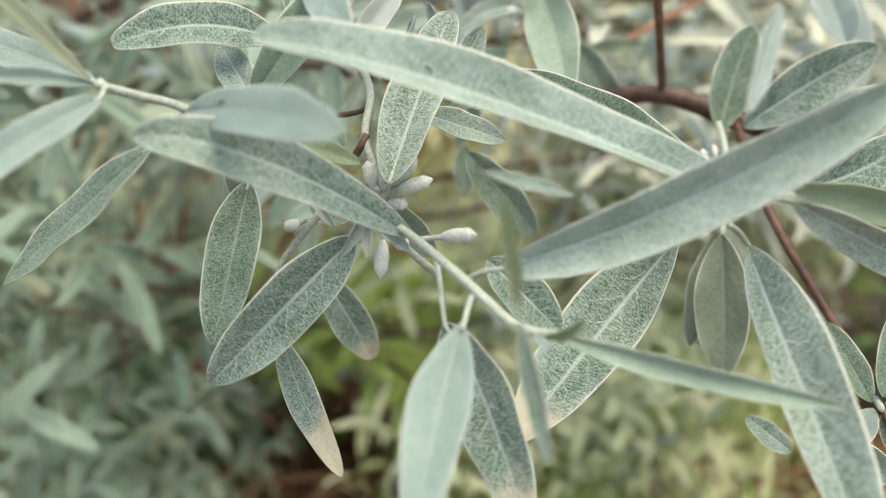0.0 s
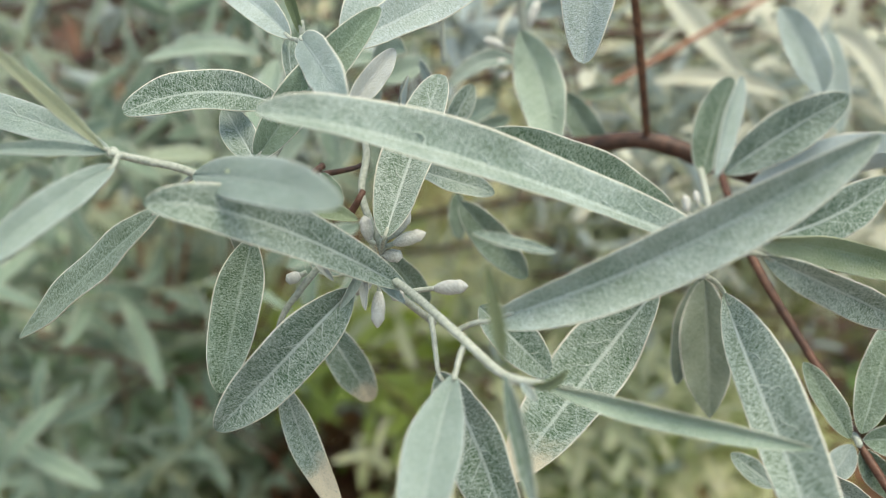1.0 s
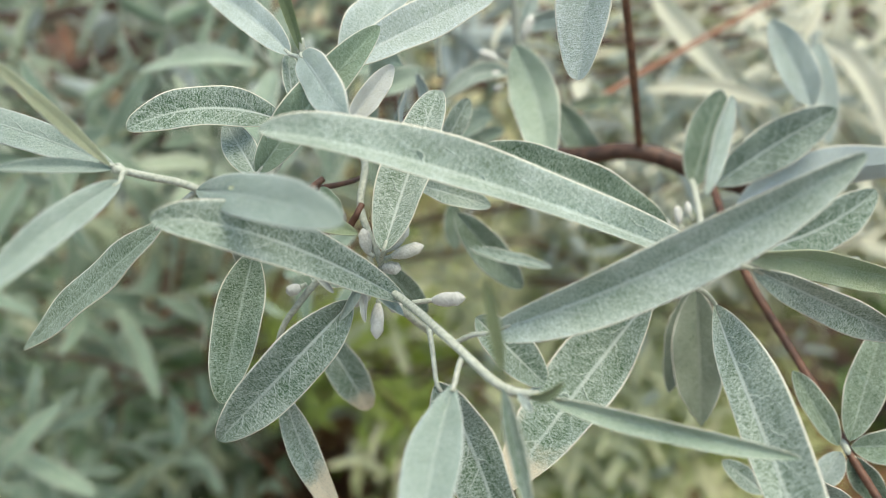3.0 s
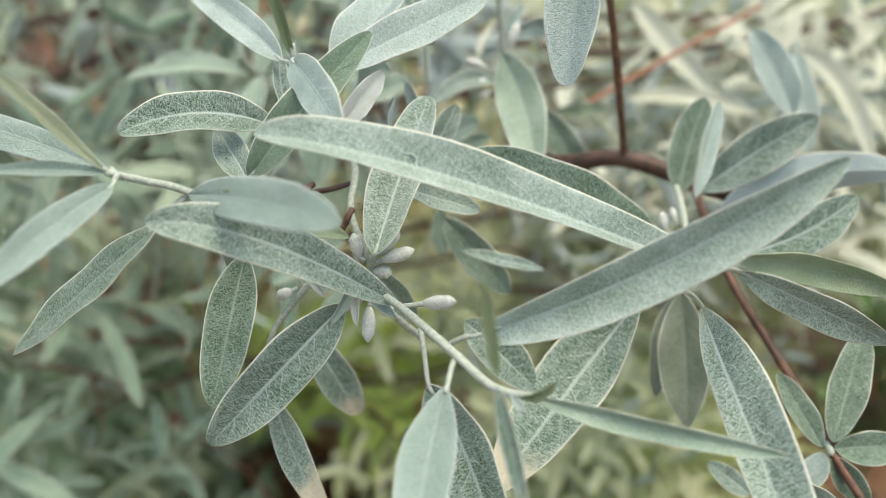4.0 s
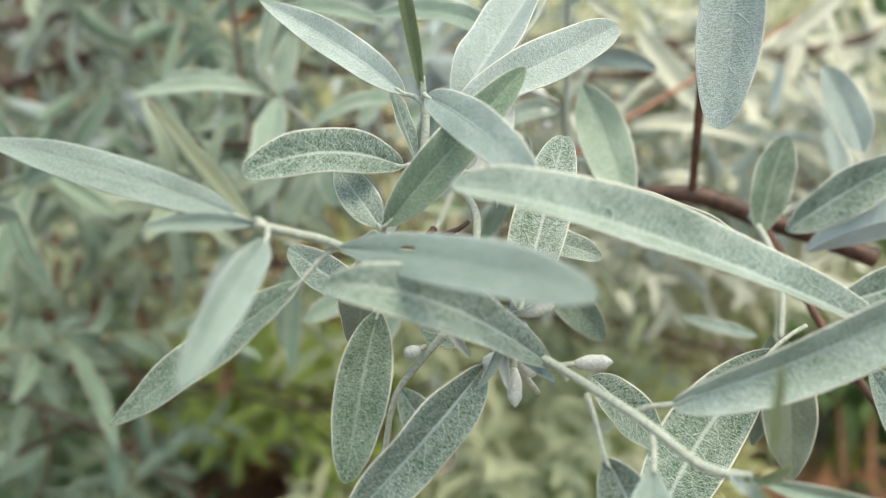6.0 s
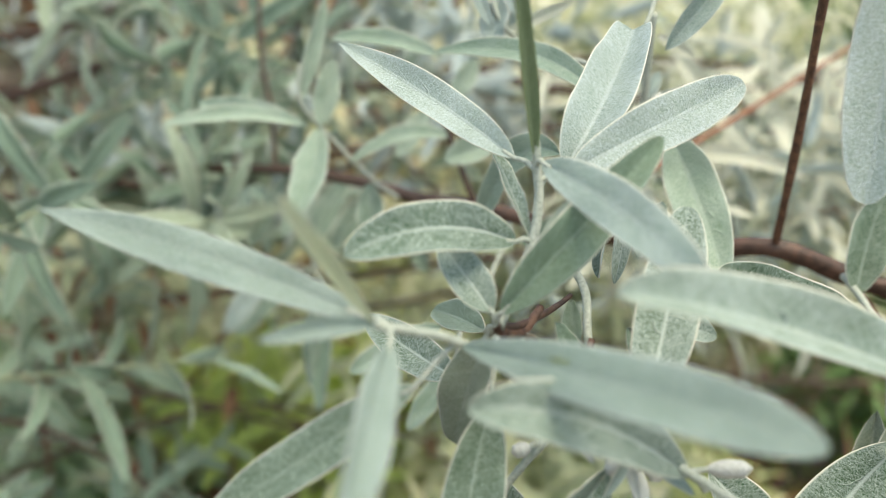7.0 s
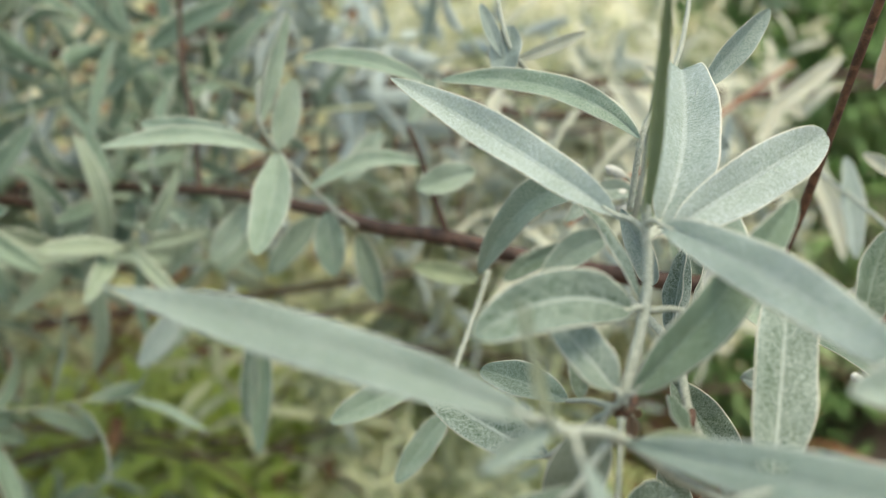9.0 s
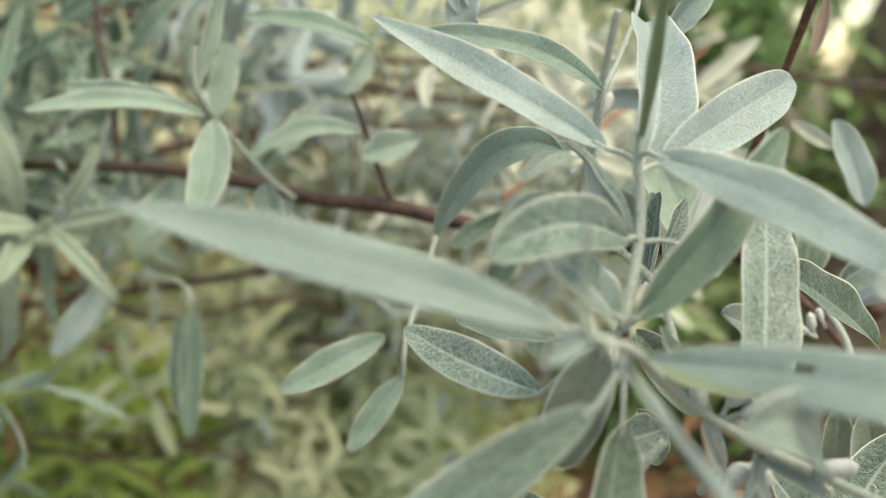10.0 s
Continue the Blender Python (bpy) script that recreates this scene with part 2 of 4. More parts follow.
def leaf_mesh(base, mid, tip, width, up, top, low, cup=0.22, rows=26, cols=COLUMNS, wave=0.055, seed=0, blunt=0.62, hole=None, taper=0.06, rib=0.0):
    """A lance-shaped blade along a bent midrib, with thickness, a groove, a shallow fold and a wavy rim."""
    base, mid, tip, up = Vector(base), Vector(mid), Vector(tip), Vector(up)
    ctrl = mid * 2 - (base + tip) / 2
    rnd = random.Random(seed)
    p1, p2, f1, f2 = rnd.uniform(0, 6.3), rnd.uniform(0, 6.3), rnd.uniform(9, 16), rnd.uniform(9, 16)
    lean = rnd.uniform(-0.05, 0.05)
    verts, uvs, n = [], [], len(cols)
    thick = 0.00026
    for side in (1, -1):
        for i in range(rows + 1):
            s = i / rows
            e = 0.5 - 0.5 * math.cos(math.pi * s) if 0 < s < 1 else s
            s = 0.15 * s + 0.85 * e
            c = base * (1 - s) ** 2 + ctrl * 2 * s * (1 - s) + tip * s * s
            tan = ((ctrl - base) * (1 - s) + (tip - ctrl) * s).normalized()
            nor = (up - tan * up.dot(tan)).normalized()
            across = tan.cross(nor)
            h = width / 2 * (max(0.0, 4 * s * (1 - s)) ** (blunt + taper * (1 - 2 * s))) * (1 - 0.06 * (s - 0.45))
            h = max(h, 0.0002)
            for u in cols:
                hh = h * (1 + lean * u)
                rim = wave * width * abs(u) ** 2 * math.sin((f1 if u > 0 else f2) * s + (p1 if u > 0 else p2)) * min(1, 4 * s, 4 * (1 - s))
                lift = cup * abs(u) ** 1.3 * hh + rim - 0.035 * width * math.exp(-((u / 0.1) ** 2)) * (1 - s)
                lift -= 0.10 * hh * max(0, abs(u) - 0.8) * 5 * cup
                verts.append(c + across * ((rib + u * (1 - rib if u > 0 else 1 + rib)) * hh * (1 - 0.25 * cup * abs(u))) + nor * (lift + (thick / 2 if side > 0 else -thick / 2)))
                uvs.append((u * 0.5 + 0.5, s))
    faces, mats, half = [], [], (rows + 1) * n
    for i in range(rows):
        for j in range(n - 1):
            if hole == (i, j):
                continue
            a = i * n + j
            faces.append((a, a + n, a + n + 1, a + 1))
            mats.append(0)
            b = a + half
            faces.append((b, b + 1, b + n + 1, b + n))
            mats.append(1)
    for i in range(rows):
        for j in (0, n - 1):
            a, b = i * n + j, (i + 1) * n + j
            faces.append((a, a + half, b + half, b) if j == 0 else (a, b, b + half, a + half))
            mats.append(0)
    me = bpy.data.meshes.new("leaf")
    me.from_pydata(verts, [], faces)
    me.materials.append(top)
    me.materials.append(low)
    me.polygons.foreach_set("material_index", mats)
    me.polygons.foreach_set("use_smooth", [True] * len(faces))
    layer = me.uv_layers.new()
    for loop in me.loops:
        layer.data[loop.index].uv = uvs[loop.vertex_index]
    me.update()
    return me


def tube_mesh(name, points, radii, material, sides=10, steps=8, knots=0.0, seed=0):
    """A round stem through points, smoothed, tapering from radius to radius, with slight knots."""
    pts = [Vector(p) for p in points]
    rnd = random.Random(seed)
    path, rad = [], []
    for i in range(len(pts) - 1):
        p0, p1, p2, p3 = pts[max(i - 1, 0)], pts[i], pts[i + 1], pts[min(i + 2, len(pts) - 1)]
        for k in range(steps if i < len(pts) - 2 else steps + 1):
            t = k / steps
            path.append(0.5 * (2 * p1 + (p2 - p0) * t + (2 * p0 - 5 * p1 + 4 * p2 - p3) * t * t + (3 * p1 - p0 - 3 * p2 + p3) * t ** 3))
            g = (i + t) / (len(pts) - 1)
            rad.append((radii[0] * (1 - g) + radii[1] * g) * (1 + rnd.uniform(-knots, knots)))
    bm = bmesh.new()
    rings, ref = [], Vector((0.31, 0.2, 0.93))
    for i, c in enumerate(path):
        tan = (path[min(i + 1, len(path) - 1)] - path[max(i - 1, 0)]).normalized()
        x = (ref - tan * ref.dot(tan)).normalized()
        y = tan.cross(x)
        ref = x
        rings.append([bm.verts.new(c + (x * math.cos(a) + y * math.sin(a)) * rad[i]) for a in (2 * math.pi * k / sides for k in range(sides))])
    for a, b in zip(rings, rings[1:]):
        for k in range(sides):
            bm.faces.new((a[k], a[(k + 1) % sides], b[(k + 1) % sides], b[k]))
    bm.faces.new(rings[0][::-1])
    bm.faces.new(rings[-1])
    for f in bm.faces:
        f.smooth = True
    me = bpy.data.meshes.new(name)
    bm.to_mesh(me)
    bm.free()
    me.materials.append(material)
    return me


def tube(parent, name, points, radii, material, label="", knots=0.0, seed=0):
    return part(name, tube_mesh(name, points, radii, material, knots=knots, seed=seed), parent, label)


count = [0]
LEAF_LABELS = {"silver": "pale silver-grey young leaf", "under": "leaf showing its silvery underside", "green": "green leaf with a rolled pale rim", "fresh": "narrow yellow-green young leaf", "dry": "grey-green leaf with a dry cream tip", "husk": "withered brown leaf", "white": "pale silver-white leaf", "frost": "frosted silver-green leaf", "shade": "hanging leaf, shade put into its dull green", "green_dark": "deep green leaf with a thin silver felt", "young": "smooth pale blue-grey young leaf", "sprout": "narrow pale green sprouting leaf", "drier": "grey-green leaf with a dry cream tip"}


def leaf(parent, base, mid, tip, width, up, kind, foot=None, cup=0.34, blunt=0.62, hole=None, taper=0.06, rib=0.0):
    """One leaf of a shoot, with its stalk from foot to base."""
    count[0] += 1
    top = TOPS["upper"] if kind == "under" else TOPS[kind]
    ob = part("leaf", leaf_mesh(base, mid, tip, width, up, top, UNDER, cup=cup, seed=count[0], blunt=blunt, hole=hole, taper=taper, rib=rib), parent, LEAF_LABELS.get(kind, ""))
    if foot:
        start = Vector(base)
        inner = start.lerp(Vector(mid), 0.12)
        bow = (Vector(foot) + start) / 2 + Vector((0, 0, 0.0006))
        stalk = tube_mesh("stalk", (foot, bow, start, inner), (0.0006, 0.00042), STEM, sides=8, steps=5)
        part("stalk", stalk, ob)
    return ob


def bud(parent, foot, base, tip, width, seed=0):
    """A closed flower bud: a swollen spindle with four blunt ridges on a short stalk."""
    foot, base, tip = Vector(foot), Vector(base), Vector(tip)
    axis = tip - base
    tan = axis.normalized()
    x = tan.orthogonal().normalized()
    y = tan.cross(x)
    bm = bmesh.new()
    rings = []
    for i in range(13):
        s = i / 12
        r = width / 2 * (0.30 + 0.70 * math.sin(math.pi * min(1, s * 1.05)) ** 0.8 if s < 0.75 else max(0.03, 0.93 * (1 - (s - 0.75) / 0.25) ** 0.7 + 0.05))
        ring = []
        for k in range(12):
            a = 2 * math.pi * k / 12
            rr = r * (1 + 0.06 * math.cos(4 * a + seed))
            ring.append(bm.verts.new(base + axis * s + (x * math.cos(a) + y * math.sin(a)) * rr))
        rings.append(ring)
    for a, b in zip(rings, rings[1:]):
        for k in range(12):
            bm.faces.new((a[k], a[(k + 1) % 12], b[(k + 1) % 12], b[k]))
    bm.faces.new(rings[0][::-1])
    bm.faces.new(rings[-1])
    for f in bm.faces:
        f.smooth = True
    me = bpy.data.meshes.new("bud")
    bm.to_mesh(me)
    bm.free()
    me.materials.append(BUD)
    ob = part("bud", me, parent, "closed pale grey flower bud")
    part("stalk", tube_mesh("stalk", (foot, (foot + base) / 2, base + axis * 0.05), (0.0006, 0.0006), STEM, sides=8, steps=4), ob)
    return ob


# ---- ground ----
def ground_height(x, y):
    rise = min(1, max(0, (1.15 - math.hypot((x - 2.25) / 0.95, (y - 1.25) / 0.75)) / 0.6))
    return 1.7 * rise * rise * (3 - 2 * rise) + 0.05 * noise.noise((x * 1.7, y * 1.7, 0.3)) + 0.02 * noise.noise((x * 7, y * 7, 1.3))


bm = bmesh.new()
lines = [-400, -60, -20, -10] + [-6 + 0.2 * i for i in range(61)] + [10, 20, 60, 400]
grid = [[bm.verts.new((x, y + 2, ground_height(x, y + 2))) for x in lines] for y in lines]
for i in range(len(lines) - 1):
    for j in range(len(lines) - 1):
        bm.faces.new((grid[i][j], grid[i][j + 1], grid[i + 1][j + 1], grid[i + 1][j])).smooth = True
me = bpy.data.meshes.new("ground")
bm.to_mesh(me)
bm.free()
me.materials.append(SOIL)
tagged(new("ground", me), "brown bare soil with a low mound beside the shrubs", "ground", kind="structure")


def blades(name, material, amount, place, size, wide, lean, seed, label, category, droop=0.5):
    """Many small pointed blades or leaves in one mesh: each a bent strip of three pieces."""
    rng = np.random.default_rng(seed)
    verts, faces = [], []
    for i in range(amount):
        p = place(rng)
        if p is None:
            continue
        a, tilt, l = rng.uniform(0, 6.283), rng.uniform(*lean), rng.uniform(*size)
        w = l * rng.uniform(*wide) / 2
        out, side = np.array((math.cos(a), math.sin(a), 0)), np.array((-math.sin(a), math.cos(a), 0))
        twist = rng.uniform(-0.7, 0.7)
        side = side * math.cos(twist) + np.array((0, 0, 1)) * math.sin(twist)
        at, k = np.array(p, float), len(verts)
        for s, h in ((0, 0.35), (0.35, 1), (0.7, 0.8), (1, 0.05)):
            q = at + out * l * s * math.sin(tilt + droop * s) + np.array((0, 0, 1)) * l * s * math.cos(tilt + droop * s)
            verts += [tuple(q - side * w * h), tuple(q + side * w * h)]
        faces += [(k + 2 * j, k + 2 * j + 1, k + 2 * j + 3, k + 2 * j + 2) for j in range(3)]
    me = bpy.data.meshes.new(name)
    me.from_pydata(verts, [], faces)
    me.materials.append(material)
    return tagged(new(name, me), label, category, kind="stuff")


def clumps(box, amount, spread, seed):
    """Places gathered round random centres in a box, so that gaps stay between them."""
    rng = np.random.default_rng(seed)
    mids = [tuple(rng.uniform(a, b) for a, b in zip(box[0], box[1])) for _ in range(amount)]

    def place(r):
        m = mids[r.integers(len(mids))]
        return tuple(m[i] + r.normal(0, spread[i]) for i in range(3))
    return place


def on_soil(lo, hi, gap):
    def place(r):
        x, y = r.uniform(lo[0], hi[0]), r.uniform(lo[1], hi[1])
        if noise.noise((x * 2.3 + gap, y * 2.3, gap)) < 0.02:
            return None
        return (x, y, ground_height(x, y) - 0.01)
    return place


blades("grass", GRASS, 8000, on_soil((-2.2, 0.5), (2.6, 3.6), 4.0), (0.08, 0.26), (0.05, 0.10), (0.05, 0.7), 3, "green and yellowing grass tufts on the soil", "grass")
blades("weeds", WEED, 6000, clumps(((-0.06, 0.85, 0.12), (0.40, 2.4, 0.38)), 56, (0.07, 0.07, 0.07), 5), (0.018, 0.042), (0.22, 0.36), (0.5, 2.2), 6, "low yellow-green weeds under the shrub", "weeds")
blades("feathery_weeds", FEATHER, 6500, clumps(((-0.03, 0.82, 0.28), (0.36, 1.35, 0.52)), 100, (0.05, 0.05, 0.05), 54), (0.020, 0.046), (0.16, 0.28), (0.3, 2.2), 55, "feathery pale yellow-green weeds under the shrub", "weeds")
blades("mossy_weeds", MOSS, 3000, clumps(((-0.18, 0.92, 0.42), (0.03, 1.10, 0.56)), 34, (0.035, 0.035, 0.02), 64), (0.016, 0.034), (0.2, 0.32), (0.4, 2.2), 65, "yellow-green sprays of small leaves low in the shrub", "weeds")
blades("blue_green_weeds", TEAL, 5200, clumps(((-0.90, 0.84, 0.12), (-0.29, 1.35, 0.62)), 110, (0.06, 0.06, 0.06), 84), (0.05, 0.09), (0.16, 0.26), (0.4, 2.2), 85, "blue-green leaves deep in the shade of the shrub", "leaves")
blades("pale_sprays", FEATHER, 3000, clumps(((0.10, 0.90, 0.38), (0.42, 1.20, 0.52)), 44, (0.04, 0.04, 0.03), 94), (0.020, 0.046), (0.16, 0.28), (0.3, 2.2), 95, "pale yellow-green sprays of narrow leaves", "leaves")
blades("brown_litter", DRY, 1700, clumps(((-0.30, 0.92, 0.02), (-0.03, 1.60, 0.24)), 60, (0.05, 0.06, 0.05), 74), (0.06, 0.18), (0.04, 0.10), (0.4, 1.6), 75, "dark red-brown dead twigs and litter under the shrub", "litter")
blades("far_shrubs", HEDGE, 16000, clumps(((-0.6, 3.2, 0.1), (3.4, 7.5, 1.5)), 230, (0.22, 0.22, 0.2), 8), (0.06, 0.12), (0.2, 0.3), (0.4, 2.4), 9, "pale green shrubs in the distance", "shrubs")
blades("low_shrubs", WAN, 7000, clumps(((-0.25, 1.5, 0.25), (0.62, 2.6, 0.80)), 100, (0.10, 0.10, 0.12), 12), (0.05, 0.09), (0.2, 0.3), (0.4, 2.4), 13, "pale grey-green shrubs a few steps away", "shrubs")
blades("dark_weeds", DARK, 9000, clumps(((0.95, 1.4, 0.2), (1.32, 1.8, 1.7)), 110, (0.10, 0.10, 0.12), 14), (0.05, 0.09), (0.2, 0.35), (0.4, 2.4), 15, "dark green leafy weeds beside the bare soil", "weeds")
blades("dry_stalks", DRY, 1800, clumps(((-0.7, 0.75, 0.02), (0.9, 1.8, 0.30)), 70, (0.06, 0.06, 0.06), 16), (0.08, 0.24), (0.03, 0.07), (0.2, 1.5), 17, "red-brown dry stalks and litter on the soil", "litter")
# leaf mass whose bright sunlight is in the material's colour
blades("bright_shrub", CREAM, 10000, clumps(((0.20, 0.98, 0.64), (0.60, 1.45, 0.92)), 150, (0.05, 0.05, 0.06), 18), (0.045, 0.075), (0.16, 0.24), (0.4, 2.4), 19, "leaves of the shrub, sunlight put into their pale cream-green", "leaves")
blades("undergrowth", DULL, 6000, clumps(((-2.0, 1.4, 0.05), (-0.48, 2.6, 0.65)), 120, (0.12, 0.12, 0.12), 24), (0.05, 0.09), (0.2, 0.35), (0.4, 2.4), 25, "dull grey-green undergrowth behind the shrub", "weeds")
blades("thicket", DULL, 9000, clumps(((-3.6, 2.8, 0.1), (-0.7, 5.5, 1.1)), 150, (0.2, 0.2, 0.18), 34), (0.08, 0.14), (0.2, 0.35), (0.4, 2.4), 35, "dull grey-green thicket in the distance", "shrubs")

blades("dead_leaves", DRY, 700, clumps(((-0.75, 0.80, 0.55), (0.05, 1.30, 0.98)), 60, (0.05, 0.05, 0.05), 44), (0.03, 0.07), (0.12, 0.3), (0.6, 2.4), 45, "withered brown leaves caught inside the shrub", "leaves")


# ---- brown branch with its side twigs ----
brown_shoot = thing('branch', (0.0705, 0.2755, 0.9026), 'red-brown woody branch with bare upright side twigs', 'branch')
tube(brown_shoot, 'limb', [(0.1265, 0.2569, 0.8852), (0.1087, 0.2655, 0.8909), (0.0938, 0.2730, 0.8947), (0.0710, 0.2787, 0.9019), (0.0505, 0.2949, 0.8975), (0.0194, 0.3305, 0.8938), (-0.0110, 0.3562, 0.8959), (-0.0302, 0.3851, 0.8919), (-0.0497, 0.4207, 0.8906), (-0.0941, 0.5027, 0.8801), (-0.1742, 0.6179, 0.8559), (-0.2558, 0.7102, 0.8279)], (0.0032, 0.0026), BARK, knots=0.06)
tube(brown_shoot, 'twig', [(0.0710, 0.2787, 0.9019), (0.0612, 0.2587, 0.9399), (0.0503, 0.2387, 0.9779), (0.0379, 0.2147, 1.0234)], (0.0014, 0.0010), TWIG, knots=0.10, seed=4)
tube(brown_shoot, 'twig', [(-0.0110, 0.3565, 0.8971), (-0.0171, 0.3597, 0.9114), (-0.0227, 0.3641, 0.9269), (-0.0274, 0.3627, 0.9350)], (0.0012, 0.0007), BARK, knots=0.05)
tube(brown_shoot, 'twig', [(-0.0941, 0.5026, 0.8795), (-0.0967, 0.5126, 0.9111), (-0.1024, 0.5231, 0.9397), (-0.1040, 0.5350, 0.9794)], (0.0015, 0.0011), BARK, knots=0.05)
tube(brown_shoot, 'twig', [(0.0938, 0.2729, 0.8943), (0.0915, 0.2430, 0.8833), (0.0942, 0.2290, 0.8726), (0.1014, 0.2140, 0.8583), (0.1052, 0.1974, 0.8492), (0.1066, 0.1847, 0.8426), (0.1117, 0.1743, 0.8330), (0.1173, 0.1658, 0.8228)], (0.0014, 0.0010), RED, knots=0.05, label='smooth red-brown side twig')
tube(brown_shoot, 'twig', [(0.0626, 0.4074, 0.8884), (0.0849, 0.4122, 0.9034), (0.1253, 0.4286, 0.9222), (0.1810, 0.4573, 0.9464), (0.2299, 0.4844, 0.9658)], (0.0014, 0.0011), ORANGE, knots=0.06, label='thin orange-brown side twig')

# ---- leafy shoots ----
main_shoot = thing('leafy_shoot', (0.0175, 0.1272, 0.8887), 'silver-grey leafy shoot with pale buds, on a bent stem', 'shoot', 'leafy shoots of the shrub')
tube(main_shoot, 'stem', [(0.0184, 0.1263, 0.8891), (0.0121, 0.1314, 0.8886), (0.0041, 0.1392, 0.8932), (-0.0043, 0.1554, 0.8947), (-0.0110, 0.1640, 0.8964), (-0.0162, 0.1670, 0.8984), (-0.0198, 0.1690, 0.9004), (-0.0267, 0.1690, 0.9041), (-0.0353, 0.1670, 0.9093), (-0.0439, 0.1645, 0.9159), (-0.0510, 0.1612, 0.9204), (-0.0565, 0.1585, 0.9225), (-0.0622, 0.1542, 0.9252)], (0.0009, 0.0008), STEM, knots=0.04)
leaf(main_shoot, (0.0584, 0.1559, 0.9031), (0.0034, 0.1488, 0.9261), (-0.0308, 0.1415, 0.9346), 0.0114, (0.32, -0.77, 0.55), 'broad', None, cup=0.55, blunt=0.45, taper=-0.06, rib=-0.2)
leaf(main_shoot, (0.0107, 0.1429, 0.8943), (0.0439, 0.1381, 0.9098), (0.0742, 0.1323, 0.9311), 0.0130, (-0.21, -0.98, 0.07), 'broad', (0.0041, 0.1463, 0.8907), cup=0.6, blunt=0.52, taper=-0.08)
leaf(main_shoot, (-0.0059, 0.1634, 0.8929), (-0.0312, 0.1455, 0.9132), (-0.0510, 0.1390, 0.9191), 0.0110, (0.71, -0.66, 0.24), 'upper', (-0.0032, 0.1610, 0.8910))
leaf(main_shoot, (-0.0482, 0.1605, 0.9192), (-0.0286, 0.1310, 0.9246), (-0.0136, 0.1160, 0.9246), 0.0092, (-0.68, -0.45, 0.58), 'young', None, cup=0.12, hole=(8, 3))
leaf(main_shoot, (-0.0553, 0.1604, 0.9126), (-0.0733, 0.1643, 0.8976), (-0.0932, 0.1688, 0.8805), 0.0093, (-0.45, -0.73, 0.52), 'dark', (-0.0486, 0.1630, 0.9187), cup=0.15, blunt=0.7, taper=-0.05)
leaf(main_shoot, (-0.0634, 0.1578, 0.9250), (-0.0902, 0.1720, 0.9308), (-0.1180, 0.1855, 0.9346), 0.0077, (-0.34, -0.76, 0.55), 'young', (-0.0606, 0.1552, 0.9246), blunt=0.80, taper=-0.22, cup=0.12)
leaf(main_shoot, (-0.0630, 0.1545, 0.9258), (-0.0700, 0.1480, 0.9370), (-0.0758, 0.1402, 0.9476), 0.0034, (0.25, -0.75, 0.60), 'sprout', None, cup=0.3)
leaf(main_shoot, (-0.0604, 0.1518, 0.9232), (-0.0645, 0.1318, 0.9205), (-0.0688, 0.1106, 0.9156), 0.0066, (0.55, -0.50, 0.67), 'young', (-0.0602, 0.1550, 0.9243), cup=0.3)
leaf(main_shoot, (-0.0628, 0.1552, 0.9249), (-0.0708, 0.1478, 0.9272), (-0.0783, 0.1404, 0.9285), 0.0036, (0.83, -0.38, 0.40), 'young', None, cup=0.6)
leaf(main_shoot, (0.0183, 0.1256, 0.8895), (0.0397, 0.1241, 0.8837), (0.0633, 0.1186, 0.8805), 0.0049, (-0.13, -0.99, 0.11), 'smooth', None, cup=0.6)
leaf(main_shoot, (0.0111, 0.1143, 0.8973), (0.0131, 0.1092, 0.8884), (0.0151, 0.1042, 0.8796), 0.0033, (-0.41, -0.83, 0.38), 'upper', None)
leaf(main_shoot, (0.0104, 0.1082, 0.9022), (0.0089, 0.1065, 0.9107), (0.0075, 0.1047, 0.9192), 0.0025, (0.44, -0.89, -0.11), 'fresh', None)
leaf(main_shoot, (0.0037, 0.1317, 0.8895), (-0.0009, 0.1171, 0.8800), (-0.0040, 0.0920, 0.8738), 0.0109, (-0.00, -0.37, 0.93), 'young', (0.0052, 0.1375, 0.8915), blunt=0.92, taper=0.2)
leaf(main_shoot, (0.0003, 0.1462, 0.8822), (0.0083, 0.1422, 0.8664), (0.0160, 0.1311, 0.8450), 0.0141, (-0.35, -0.91, 0.22), 'dry', (-0.0012, 0.1550, 0.8908))
leaf(main_shoot, (-0.0184, 0.1693, 0.8910), (-0.0323, 0.1601, 0.8789), (-0.0479, 0.1569, 0.8634), 0.0143, (0.27, -0.95, 0.14), 'upper', (-0.0123, 0.1673, 0.8940))
leaf(main_shoot, (0.0169, 0.1263, 0.8892), (0.0195, 0.1227, 0.8910), (0.0219, 0.1207, 0.8946), 0.0020, (-0.69, -0.72, -0.10), 'fresh', None)
leaf(main_shoot, (0.0149, 0.1274, 0.8891), (0.0161, 0.1255, 0.8882), (0.0172, 0.1237, 0.8874), 0.0018, (-0.48, -0.59, 0.65), 'silver', None)
leaf(main_shoot, (-0.0427, 0.1660, 0.9153), (-0.0318, 0.1680, 0.9122), (-0.0167, 0.1700, 0.9066), 0.0066, (-0.35, -0.70, 0.62), 'green', None, cup=0.4)
leaf(main_shoot, (-0.0274, 0.1690, 0.9035), (-0.0257, 0.1680, 0.8990), (-0.0222, 0.1670, 0.8939), 0.0026, (-0.20, -0.85, 0.48), 'white', None, cup=0.7)
leaf(main_shoot, (-0.0156, 0.1680, 0.8973), (-0.0174, 0.1660, 0.8938), (-0.0208, 0.1640, 0.8886), 0.0028, (0.30, -0.90, 0.30), 'silver', None, cup=0.7)
